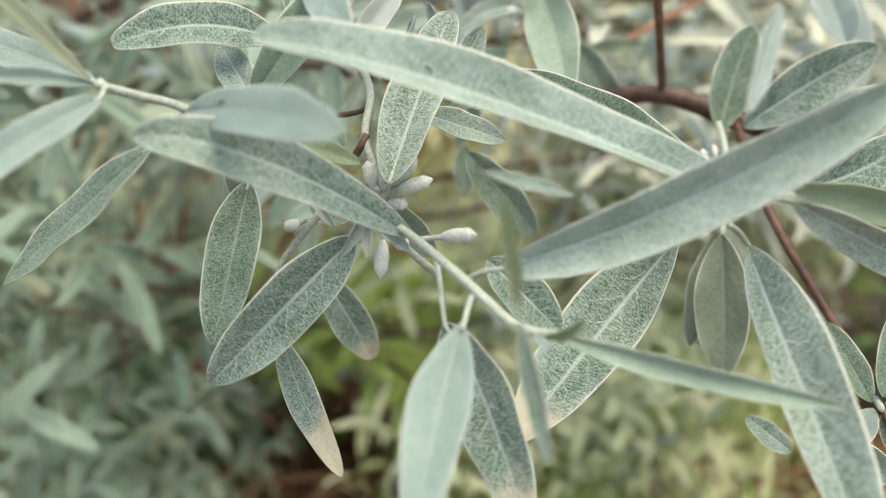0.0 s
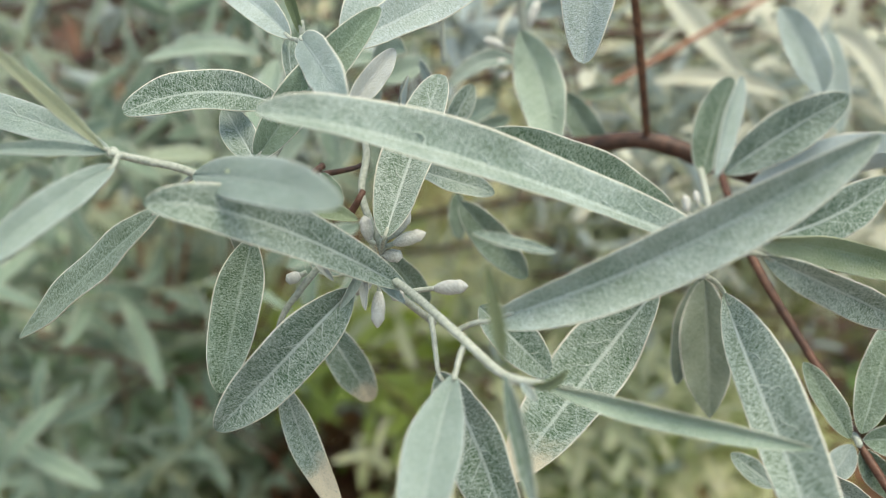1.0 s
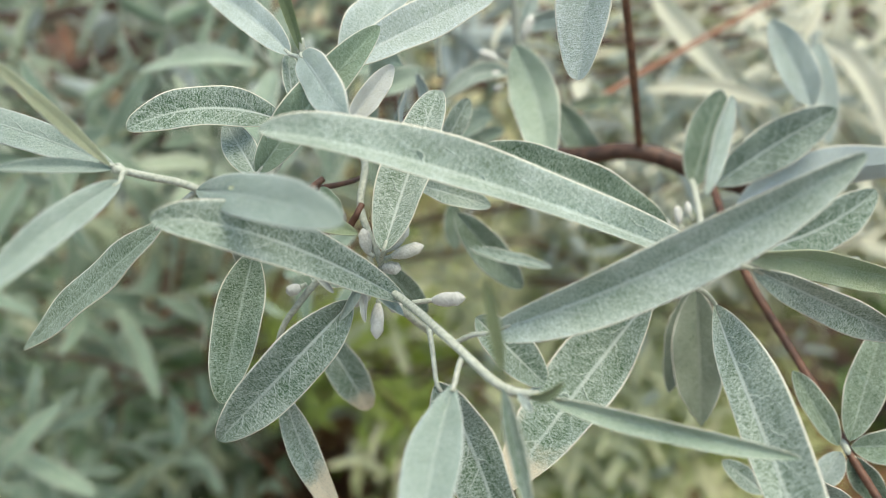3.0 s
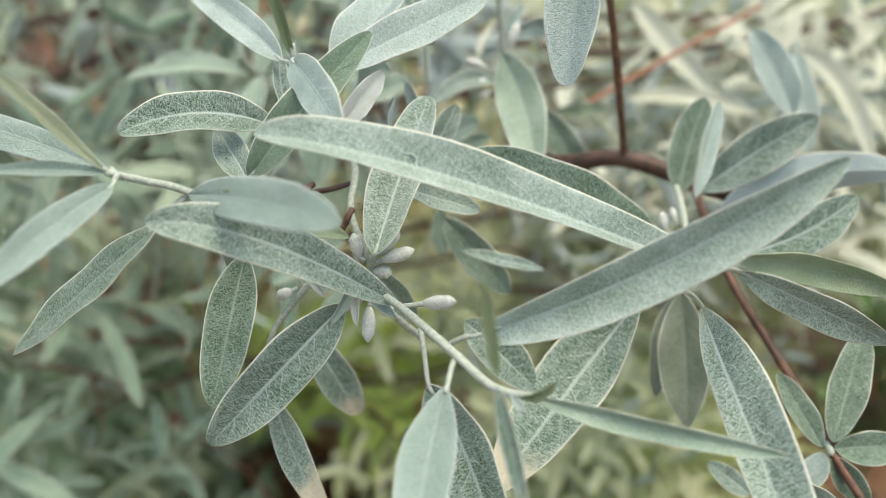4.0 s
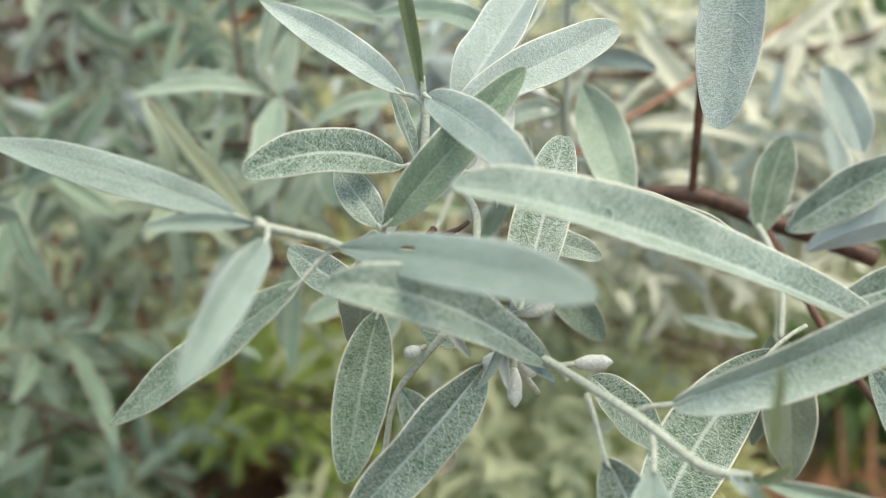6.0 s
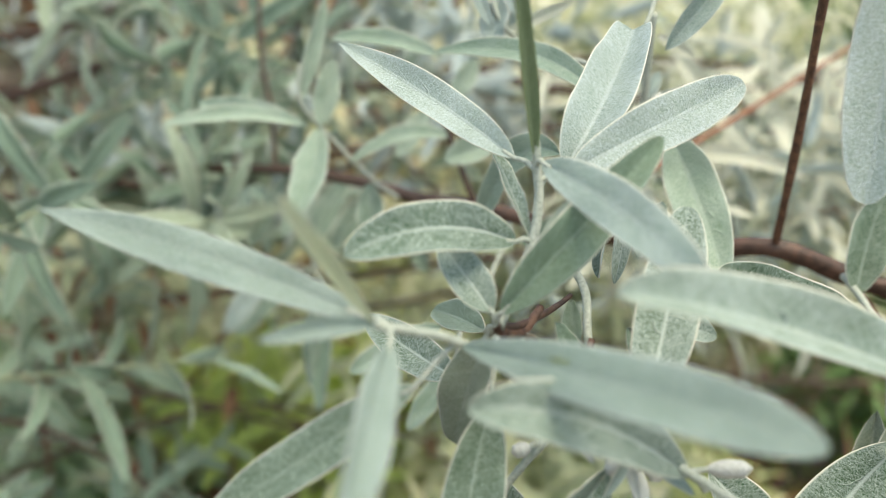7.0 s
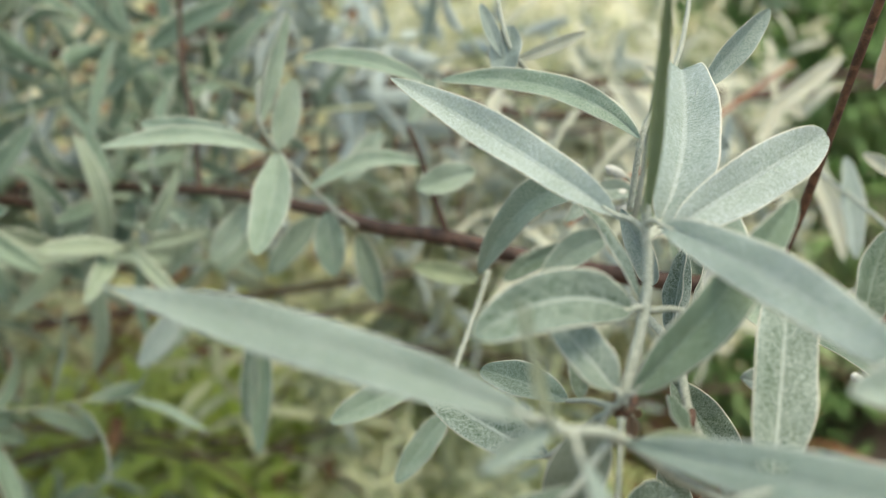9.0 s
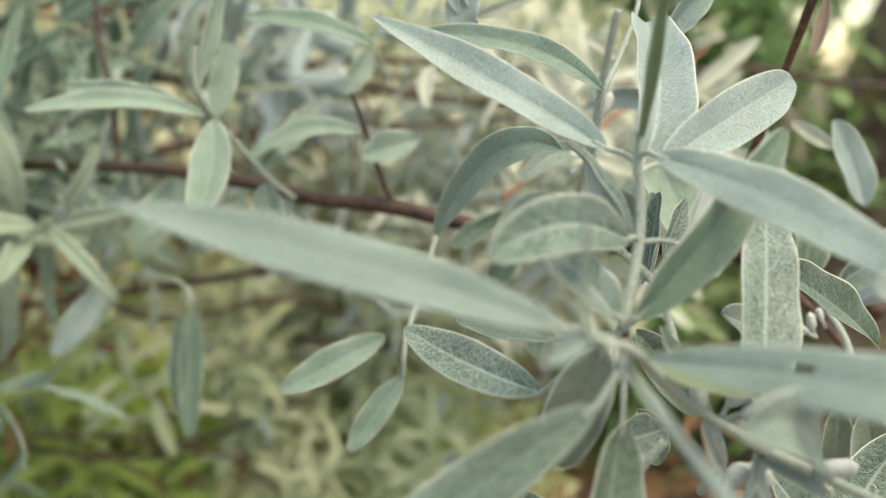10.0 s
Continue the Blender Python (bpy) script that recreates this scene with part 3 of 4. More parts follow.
leaf(main_shoot, (-0.0152, 0.1680, 0.8967), (-0.0153, 0.1660, 0.8925), (-0.0150, 0.1620, 0.8889), 0.0026, (-0.30, -0.90, 0.30), 'white', None, cup=0.7)
leaf(main_shoot, (-0.0142, 0.1675, 0.8953), (-0.0109, 0.1640, 0.8939), (-0.0065, 0.1590, 0.8916), 0.0034, (-0.10, -0.75, 0.65), 'silver', None, cup=0.6)
leaf(main_shoot, (-0.0153, 0.1680, 0.8978), (-0.0158, 0.1650, 0.9015), (-0.0164, 0.1620, 0.9048), 0.0050, (-0.35, -0.85, 0.35), 'smooth', None, cup=0.5, blunt=0.45)
bud(main_shoot, (-0.0049, 0.1670, 0.8913), (-0.0005, 0.1671, 0.8918), (0.0069, 0.1644, 0.8932), 0.0034)
bud(main_shoot, (-0.0119, 0.1698, 0.8934), (-0.0126, 0.1689, 0.8907), (-0.0129, 0.1645, 0.8837), 0.0033)
bud(main_shoot, (-0.0126, 0.1698, 0.8934), (-0.0141, 0.1696, 0.8929), (-0.0192, 0.1689, 0.8908), 0.0038)
bud(main_shoot, (-0.0102, 0.1714, 0.8921), (-0.0108, 0.1714, 0.8921), (-0.0077, 0.1700, 0.8878), 0.0036)

hub_shoot = thing('leafy_shoot', (-0.0393, 0.1778, 0.9168), 'upright silver-grey shoot with broad speckled leaves', 'shoot', 'leafy shoots of the shrub')
tube(hub_shoot, 'stem', [(-0.0385, 0.1790, 0.9150), (-0.0350, 0.1830, 0.9205), (-0.0307, 0.1885, 0.9286), (-0.0292, 0.1922, 0.9360), (-0.0296, 0.1938, 0.9412), (-0.0302, 0.1938, 0.9470)], (0.0011, 0.0008), STEM, knots=0.04)
tube(hub_shoot, 'twig', [(-0.0390, 0.1785, 0.9155), (-0.0330, 0.1860, 0.9125), (-0.0262, 0.1950, 0.9112), (-0.0200, 0.2030, 0.9108), (-0.0170, 0.2050, 0.9122)], (0.0010, 0.0005), BARK, knots=0.06, label='short brown twig')
tube(hub_shoot, 'twig', [(-0.0375, 0.1800, 0.9135), (-0.0318, 0.1868, 0.9110), (-0.0268, 0.1935, 0.9135)], (0.0012, 0.0008), TWIG, knots=0.10, label='short brown twig')
leaf(hub_shoot, (-0.0330, 0.1850, 0.9105), (-0.0312, 0.1862, 0.9078), (-0.0302, 0.1872, 0.9048), 0.0030, (-0.5, -0.8, 0.3), 'husk', None, cup=0.7)
leaf(hub_shoot, (-0.0322, 0.1858, 0.9108), (-0.0296, 0.1885, 0.9092), (-0.0276, 0.1905, 0.9066), 0.0026, (-0.3, -0.9, 0.2), 'husk', None, cup=0.7)
tube(hub_shoot, 'stem', [(-0.0257, 0.1785, 0.8945), (-0.0315, 0.1784, 0.8876), (-0.0364, 0.1772, 0.8803), (-0.0388, 0.1744, 0.8684)], (0.0009, 0.0006), STEM, knots=0.04)
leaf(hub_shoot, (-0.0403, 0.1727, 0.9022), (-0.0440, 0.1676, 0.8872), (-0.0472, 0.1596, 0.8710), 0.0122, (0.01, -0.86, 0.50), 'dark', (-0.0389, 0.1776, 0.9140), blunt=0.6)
leaf(hub_shoot, (-0.0324, 0.2125, 0.8659), (-0.0252, 0.2096, 0.8540), (-0.0192, 0.2117, 0.8410), 0.0116, (0.13, -0.99, 0.10), 'dry', None)
leaf(hub_shoot, (-0.0373, 0.1808, 0.8620), (-0.0335, 0.1805, 0.8465), (-0.0241, 0.1741, 0.8290), 0.0084, (0.01, -0.98, 0.20), 'drier', (-0.0376, 0.1768, 0.8760), cup=0.18)
leaf(hub_shoot, (-0.0345, 0.1868, 0.9290), (-0.0506, 0.1822, 0.9327), (-0.0664, 0.1762, 0.9292), 0.0106, (-0.05, -0.88, 0.48), 'upper', (-0.0309, 0.1884, 0.9284), blunt=0.5)
leaf(hub_shoot, (-0.0388, 0.1758, 0.9190), (-0.0268, 0.1752, 0.9335), (-0.0110, 0.1800, 0.9502), 0.0102, (-0.10, -0.98, 0.16), 'green_dark', (-0.0392, 0.1776, 0.9165), blunt=0.58)
leaf(hub_shoot, (-0.0296, 0.1893, 0.9434), (-0.0229, 0.1668, 0.9405), (-0.0155, 0.1470, 0.9342), 0.0088, (-0.72, -0.36, 0.58), 'silver', (-0.0298, 0.1936, 0.9425), blunt=0.5, cup=0.12)
leaf(hub_shoot, (-0.0334, 0.1982, 0.9428), (-0.0465, 0.2170, 0.9511), (-0.0665, 0.2366, 0.9613), 0.0092, (-0.45, -0.67, 0.59), 'silver', (-0.0298, 0.1936, 0.9412), blunt=0.66, taper=-0.08, cup=0.4)
leaf(hub_shoot, (-0.0215, 0.1975, 0.9407), (0.0000, 0.2036, 0.9502), (0.0168, 0.2076, 0.9579), 0.0120, (-0.16, -0.90, 0.42), 'frost', (-0.0294, 0.1938, 0.9390), blunt=0.48, taper=-0.02)
leaf(hub_shoot, (-0.0215, 0.2028, 0.9400), (-0.0103, 0.2158, 0.9528), (0.0052, 0.2450, 0.9668), 0.0150, (-0.42, -0.88, 0.22), 'frost', (-0.0292, 0.1936, 0.9385), blunt=0.40, taper=0.26, cup=0.62)
leaf(hub_shoot, (-0.0312, 0.1895, 0.9293), (-0.0340, 0.1985, 0.9375), (-0.0352, 0.2090, 0.9420), 0.0046, (0.33, -0.60, 0.72), 'upper', None, cup=0.5)
leaf(hub_shoot, (-0.0200, 0.1890, 0.9274), (-0.0146, 0.1937, 0.9337), (-0.0092, 0.1983, 0.9401), 0.0065, (0.43, -0.86, 0.26), 'white', (-0.0306, 0.1888, 0.9280))
leaf(hub_shoot, (-0.0092, 0.2112, 0.9140), (-0.0080, 0.2128, 0.9230), (-0.0066, 0.2146, 0.9320), 0.0060, (-0.95, -0.20, 0.24), 'upper', None, cup=0.6)
leaf(hub_shoot, (-0.0398, 0.1788, 0.9180), (-0.0436, 0.1838, 0.9226), (-0.0482, 0.1900, 0.9278), 0.0084, (-0.33, -0.57, 0.76), 'upper', (-0.0393, 0.1780, 0.9168))
leaf(hub_shoot, (-0.0428, 0.1935, 0.8985), (-0.0506, 0.2070, 0.8985), (-0.0600, 0.2195, 0.9020), 0.0100, (-0.53, -0.56, 0.64), 'upper', (-0.0390, 0.1800, 0.9145))
leaf(hub_shoot, (-0.0362, 0.2010, 0.9055), (-0.0398, 0.2150, 0.9032), (-0.0430, 0.2302, 0.8996), 0.0082, (-0.58, -0.40, 0.70), 'dark', (-0.0390, 0.1800, 0.9145))
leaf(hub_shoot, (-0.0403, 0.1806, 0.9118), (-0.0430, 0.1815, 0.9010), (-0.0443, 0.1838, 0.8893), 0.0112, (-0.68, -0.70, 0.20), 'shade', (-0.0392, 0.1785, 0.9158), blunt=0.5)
leaf(hub_shoot, (-0.0302, 0.1938, 0.9440), (-0.0345, 0.1884, 0.9625), (-0.0394, 0.1822, 0.9810), 0.0034, (0.23, -0.94, -0.26), 'fresh', None, blunt=0.36, cup=0.5)
leaf(hub_shoot, (-0.0014, 0.2219, 0.9090), (0.0005, 0.2240, 0.9191), (0.0010, 0.2268, 0.9296), 0.0047, (-0.46, -0.85, 0.25), 'upper', None)
bud(hub_shoot, (-0.0297, 0.1778, 0.8921), (-0.0310, 0.1776, 0.8915), (-0.0346, 0.1772, 0.8903), 0.0029)

bud_shoot = thing('leafy_shoot', (-0.0176, 0.1871, 0.9049), 'budding shoot with grey-green leaves and pale closed buds', 'shoot', 'leafy shoots of the shrub')
tube(bud_shoot, 'stem', [(-0.0206, 0.2106, 0.9224), (-0.0167, 0.1981, 0.9162), (-0.0174, 0.1889, 0.9072), (-0.0128, 0.1823, 0.8965), (-0.0103, 0.1794, 0.8876), (-0.0009, 0.1926, 0.8729)], (0.0009, 0.0009), STEM, knots=0.04)
tube(bud_shoot, 'twig', [(-0.0201, 0.1876, 0.9031), (-0.0182, 0.1875, 0.9062), (-0.0171, 0.1892, 0.9082)], (0.0009, 0.0008), RED, knots=0.04, label='short red-brown twig')
leaf(bud_shoot, (-0.0112, 0.1720, 0.9019), (-0.0053, 0.1815, 0.9180), (0.0018, 0.1935, 0.9345), 0.0132, (-0.20, -0.78, 0.60), 'upper', (-0.0125, 0.1800, 0.8960), blunt=0.52)
leaf(bud_shoot, (0.0033, 0.2220, 0.9157), (0.0067, 0.2240, 0.9219), (0.0102, 0.2260, 0.9281), 0.0072, (0.21, -0.96, 0.19), 'upper', None)
leaf(bud_shoot, (-0.0056, 0.1917, 0.9130), (0.0045, 0.1958, 0.9087), (0.0146, 0.1998, 0.9045), 0.0074, (0.49, -0.75, 0.44), 'upper', None)
leaf(bud_shoot, (-0.0215, 0.1822, 0.9065), (-0.0238, 0.1835, 0.9098), (-0.0260, 0.1847, 0.9137), 0.0046, (0.37, -0.79, 0.49), 'green_dark', None)
leaf(bud_shoot, (-0.0193, 0.1860, 0.8930), (-0.0247, 0.1860, 0.8914), (-0.0301, 0.1860, 0.8926), 0.0088, (-0.04, -0.78, 0.63), 'upper', None)
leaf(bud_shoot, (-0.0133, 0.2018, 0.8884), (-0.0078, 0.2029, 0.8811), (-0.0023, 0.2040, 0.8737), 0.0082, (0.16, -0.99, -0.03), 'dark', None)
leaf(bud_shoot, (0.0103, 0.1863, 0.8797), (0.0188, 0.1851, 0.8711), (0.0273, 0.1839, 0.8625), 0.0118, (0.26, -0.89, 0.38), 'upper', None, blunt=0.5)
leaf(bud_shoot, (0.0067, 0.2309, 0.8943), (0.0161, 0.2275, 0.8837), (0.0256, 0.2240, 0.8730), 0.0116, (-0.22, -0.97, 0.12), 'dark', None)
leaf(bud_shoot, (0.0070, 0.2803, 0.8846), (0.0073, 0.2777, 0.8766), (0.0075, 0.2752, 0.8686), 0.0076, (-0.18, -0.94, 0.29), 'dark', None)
bud(bud_shoot, (-0.0125, 0.1795, 0.8975), (-0.0112, 0.1800, 0.8993), (-0.0057, 0.1790, 0.9060), 0.0039)
bud(bud_shoot, (-0.0121, 0.1784, 0.8975), (-0.0097, 0.1777, 0.8987), (-0.0022, 0.1775, 0.9013), 0.0033)
bud(bud_shoot, (-0.0140, 0.1816, 0.8975), (-0.0154, 0.1818, 0.8981), (-0.0166, 0.1836, 0.9038), 0.0032)
bud(bud_shoot, (-0.0122, 0.1815, 0.8939), (-0.0119, 0.1789, 0.8958), (-0.0076, 0.1778, 0.8955), 0.0032)

right_shoot = thing('leafy_shoot', (0.0562, 0.1456, 0.9068), 'silver-grey shoot with long drooping leaves', 'shoot', 'leafy shoots of the shrub')
tube(right_shoot, 'stem', [(0.0527, 0.1499, 0.9039), (0.0567, 0.1456, 0.9070), (0.0673, 0.1549, 0.9033), (0.0867, 0.1780, 0.8936), (0.1187, 0.2165, 0.8827)], (0.0010, 0.0013), STEM, knots=0.04)
leaf(right_shoot, (0.0539, 0.1862, 0.8853), (0.0366, 0.1844, 0.8611), (0.0149, 0.1583, 0.8480), 0.0202, (-0.14, -0.72, 0.68), 'dry', (0.0625, 0.1878, 0.8905))
leaf(right_shoot, (0.0605, 0.1606, 0.8925), (0.0650, 0.1345, 0.8775), (0.0676, 0.1080, 0.8575), 0.0132, (-0.64, -0.45, 0.62), 'upper', (0.0541, 0.1541, 0.8987), blunt=0.58, taper=0.24, rib=0.4)
leaf(right_shoot, (0.0566, 0.1362, 0.9117), (0.0838, 0.1608, 0.9013), (0.1040, 0.1529, 0.8974), 0.0085, (0.27, -0.94, -0.21), 'green', (0.0543, 0.1398, 0.9076), cup=0.6)
leaf(right_shoot, (0.0618, 0.1456, 0.9058), (0.0832, 0.1536, 0.8943), (0.1046, 0.1617, 0.8827), 0.0090, (0.15, -0.92, -0.37), 'upper', (0.0544, 0.1398, 0.9075))
leaf(right_shoot, (0.0458, 0.1280, 0.9251), (0.0491, 0.1336, 0.9326), (0.0525, 0.1392, 0.9400), 0.0037, (0.22, -0.83, 0.52), 'silver', None, cup=0.5)
leaf(right_shoot, (0.0216, 0.1366, 0.9097), (0.0141, 0.1353, 0.9120), (0.0066, 0.1340, 0.9144), 0.0027, (0.31, -0.76, 0.57), 'upper', None)

back_shoot = thing('leafy_shoot', (0.0821, 0.2462, 0.8934), 'grey-green leafy shoot with small pale buds on the branch', 'shoot', 'leafy shoots of the shrub')
leaf(back_shoot, (0.0621, 0.2070, 0.8961), (0.0372, 0.2030, 0.9097), (0.0125, 0.1990, 0.9194), 0.0118, (-0.10, -0.78, 0.62), 'dark', None, cup=0.5, blunt=0.5)
tube(back_shoot, 'stem', [(0.0824, 0.2586, 0.8991), (0.0804, 0.2439, 0.8958), (0.0784, 0.2287, 0.8879), (0.0751, 0.2190, 0.8740)], (0.0011, 0.0009), STEM, knots=0.04)
leaf(back_shoot, (0.0858, 0.2427, 0.8987), (0.1020, 0.2399, 0.9116), (0.1173, 0.2365, 0.9222), 0.0156, (-0.24, -0.97, 0.06), 'upper', None)
leaf(back_shoot, (0.0820, 0.2507, 0.8959), (0.0858, 0.2552, 0.9109), (0.0905, 0.2581, 0.9252), 0.0139, (-0.18, -0.94, 0.29), 'dark', None)
leaf(back_shoot, (0.0933, 0.2433, 0.8921), (0.1164, 0.2363, 0.9041), (0.1397, 0.2245, 0.9080), 0.0141, (0.33, 0.93, 0.13), 'under', None)
leaf(back_shoot, (0.0816, 0.2079, 0.8886), (0.1020, 0.2094, 0.8934), (0.1196, 0.2128, 0.9039), 0.0146, (0.01, -0.96, 0.29), 'upper', None)
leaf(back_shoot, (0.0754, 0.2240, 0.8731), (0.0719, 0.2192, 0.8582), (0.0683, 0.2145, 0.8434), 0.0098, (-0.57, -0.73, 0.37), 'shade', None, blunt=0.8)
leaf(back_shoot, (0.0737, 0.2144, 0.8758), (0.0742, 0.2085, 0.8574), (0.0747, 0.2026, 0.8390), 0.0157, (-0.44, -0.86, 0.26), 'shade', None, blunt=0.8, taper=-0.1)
bud(back_shoot, (0.0757, 0.2366, 0.8864), (0.0743, 0.2372, 0.8880), (0.0736, 0.2389, 0.8934), 0.0027)
bud(back_shoot, (0.0745, 0.2357, 0.8867), (0.0715, 0.2361, 0.8879), (0.0670, 0.2369, 0.8905), 0.0025)
bud(back_shoot, (0.0783, 0.2364, 0.8891), (0.0771, 0.2371, 0.8910), (0.0766, 0.2392, 0.8945), 0.0020)

above_shoot = thing('leafy_shoot', (0.0309, 0.2967, 0.9359), 'grey-green leafy shoot hanging beside the branch', 'shoot', 'leafy shoots of the shrub')
tube(above_shoot, 'stem', [(0.0382, 0.3148, 0.8940), (0.0321, 0.3013, 0.9176), (0.0303, 0.2964, 0.9350), (0.0280, 0.2917, 0.9532), (0.0260, 0.2869, 0.9710)], (0.0010, 0.0012), STEM, knots=0.04)
tube(above_shoot, 'stem', [(0.0253, 0.1743, 0.9844), (0.0260, 0.1734, 0.9891), (0.0338, 0.1741, 0.9951)], (0.0009, 0.0011), STEM, knots=0.04)
leaf(above_shoot, (0.0362, 0.1921, 0.9860), (0.0355, 0.1889, 0.9611), (0.0331, 0.1843, 0.9377), 0.0154, (-0.60, -0.79, 0.17), 'frost', None, blunt=0.5)
leaf(above_shoot, (0.0261, 0.2639, 0.9394), (0.0328, 0.2571, 0.9227), (0.0337, 0.2357, 0.9056), 0.0164, (-0.38, -0.75, 0.54), 'smooth', None)
leaf(above_shoot, (0.0457, 0.3006, 0.9155), (0.0536, 0.2965, 0.9027), (0.0616, 0.2924, 0.8900), 0.0128, (-0.31, -0.94, 0.11), 'dark', None)
leaf(above_shoot, (0.0278, 0.2937, 0.9266), (0.0160, 0.2939, 0.9271), (0.0036, 0.2911, 0.9185), 0.0076, (-0.06, -0.89, 0.46), 'upper', None)
leaf(above_shoot, (0.0296, 0.3033, 0.9404), (0.0464, 0.3035, 0.9456), (0.0630, 0.3008, 0.9412), 0.0084, (-0.07, -0.95, -0.30), 'silver', None)
leaf(above_shoot, (0.0316, 0.3035, 0.9413), (0.0346, 0.3049, 0.9472), (0.0377, 0.3064, 0.9531), 0.0052, (0.09, -0.98, 0.19), 'silver', None)
leaf(above_shoot, (0.0581, 0.3507, 0.9079), (0.0688, 0.3510, 0.9089), (0.0794, 0.3512, 0.9099), 0.0067, (0.03, -1.00, -0.01), 'dark', None)
leaf(above_shoot, (0.0581, 0.3501, 0.9061), (0.0693, 0.3507, 0.9080), (0.0806, 0.3512, 0.9098), 0.0058, (0.05, -1.00, 0.01), 'green', None)
bud(above_shoot, (0.0290, 0.2960, 0.9345), (0.0318, 0.2965, 0.9382), (0.0352, 0.2970, 0.9470), 0.0038, seed=1)
bud(above_shoot, (0.0275, 0.2955, 0.9300), (0.0238, 0.2955, 0.9318), (0.0165, 0.2960, 0.9345), 0.0033, seed=2)
bud(above_shoot, (0.0275, 0.2955, 0.9280), (0.0248, 0.2950, 0.9276), (0.0195, 0.2945, 0.9256), 0.0035, seed=3)
bud(above_shoot, (0.0270, 0.2950, 0.9240), (0.0250, 0.2945, 0.9232), (0.0215, 0.2940, 0.9214), 0.0027, seed=4)

far61_shoot = thing('leafy_shoot', (0.1340, 0.2876, 0.9082), 'pale grey-green leafy shoot behind the branch', 'shoot', 'leafy shoots of the shrub')
tube(far61_shoot, 'stem', [(0.1013, 0.2915, 0.8875), (0.1197, 0.2939, 0.8950), (0.1330, 0.2885, 0.9110), (0.2019, 0.4504, 0.9250)], (0.0010, 0.0008), STEM, knots=0.04)
leaf(far61_shoot, (0.1246, 0.2697, 0.9179), (0.1193, 0.2740, 0.9312), (0.1112, 0.2784, 0.9449), 0.0135, (-0.23, -0.95, 0.19), 'silver', None)
leaf(far61_shoot, (0.1667, 0.3449, 0.8906), (0.1646, 0.3515, 0.9112), (0.1626, 0.3581, 0.9317), 0.0126, (-0.08, -0.95, 0.30), 'silver', None)
leaf(far61_shoot, (0.2019, 0.4504, 0.9250), (0.2268, 0.4448, 0.9078), (0.2438, 0.4307, 0.8639), 0.0141, (-0.18, -0.97, 0.19), 'pale', None)
leaf(far61_shoot, (0.1741, 0.4943, 0.8981), (0.1515, 0.5025, 0.9235), (0.1289, 0.5106, 0.9488), 0.0174, (-0.14, -0.97, 0.19), 'pale', None)
leaf(far61_shoot, (0.1940, 0.4699, 0.8877), (0.1547, 0.4734, 0.8984), (0.1184, 0.4730, 0.8968), 0.0109, (-0.01, -0.96, 0.27), 'pale', None)
leaf(far61_shoot, (0.2002, 0.4606, 0.9243), (0.2049, 0.4638, 0.9343), (0.2096, 0.4670, 0.9443), 0.0092, (-0.10, -0.93, 0.34), 'pale', None)

noder_shoot = thing('leafy_shoot', (0.1057, 0.1829, 0.8435), 'small rosette of grey-green leaves on a red twig', 'shoot', 'leafy shoots of the shrub')
tube(noder_shoot, 'stem', [(0.1055, 0.1978, 0.8489), (0.1058, 0.1897, 0.8450), (0.1061, 0.1838, 0.8430), (0.1053, 0.1808, 0.8433)], (0.0010, 0.0008), STEM, knots=0.04)
leaf(noder_shoot, (0.1067, 0.1834, 0.8450), (0.1111, 0.1878, 0.8589), (0.1155, 0.1923, 0.8727), 0.0110, (-0.28, -0.88, 0.37), 'dark', None)
leaf(noder_shoot, (0.1039, 0.1831, 0.8439), (0.0981, 0.1860, 0.8531), (0.0922, 0.1890, 0.8623), 0.0075, (0.01, -0.95, 0.31), 'dark', None)
leaf(noder_shoot, (0.1071, 0.1829, 0.8435), (0.1165, 0.1829, 0.8436), (0.1259, 0.1829, 0.8436), 0.0100, (-0.00, -0.93, 0.37), 'dark', None)
leaf(noder_shoot, (0.1045, 0.1826, 0.8423), (0.1014, 0.1811, 0.8376), (0.0983, 0.1796, 0.8330), 0.0076, (-0.51, -0.66, 0.55), 'silver', None)
leaf(noder_shoot, (0.1067, 0.1823, 0.8414), (0.1111, 0.1803, 0.8354), (0.1156, 0.1784, 0.8293), 0.0081, (-0.32, -0.94, 0.07), 'dark', None)
leaf(noder_shoot, (0.0807, 0.1549, 0.8542), (0.0932, 0.1628, 0.8417), (0.1044, 0.1607, 0.8359), 0.0080, (0.06, -0.97, -0.22), 'upper', None)
leaf(noder_shoot, (0.0891, 0.1890, 0.8260), (0.0833, 0.1905, 0.8302), (0.0775, 0.1921, 0.8344), 0.0066, (0.07, -0.90, 0.42), 'upper', None)

late_shoot = thing('leafy_shoot', (-0.0694, 0.3814, 0.9208), 'blue-grey leafy shoot growing from the far part of the branch', 'shoot', 'leafy shoots of the shrub')
tube(late_shoot, 'stem', [(-0.0376, 0.3912, 0.8907), (-0.0487, 0.3891, 0.8988), (-0.0618, 0.3870, 0.9119), (-0.0713, 0.3826, 0.9220), (-0.0781, 0.3770, 0.9320), (-0.0785, 0.3809, 0.9453)], (0.0011, 0.0008), STEM, knots=0.04)
tube(late_shoot, 'stem', [(0.0026, 0.2544, 0.9308), (0.0027, 0.2539, 0.9490), (0.0095, 0.2593, 0.9580), (0.0171, 0.2655, 0.9711), (0.0223, 0.2732, 0.9859)], (0.0008, 0.0006), STEM, knots=0.04)
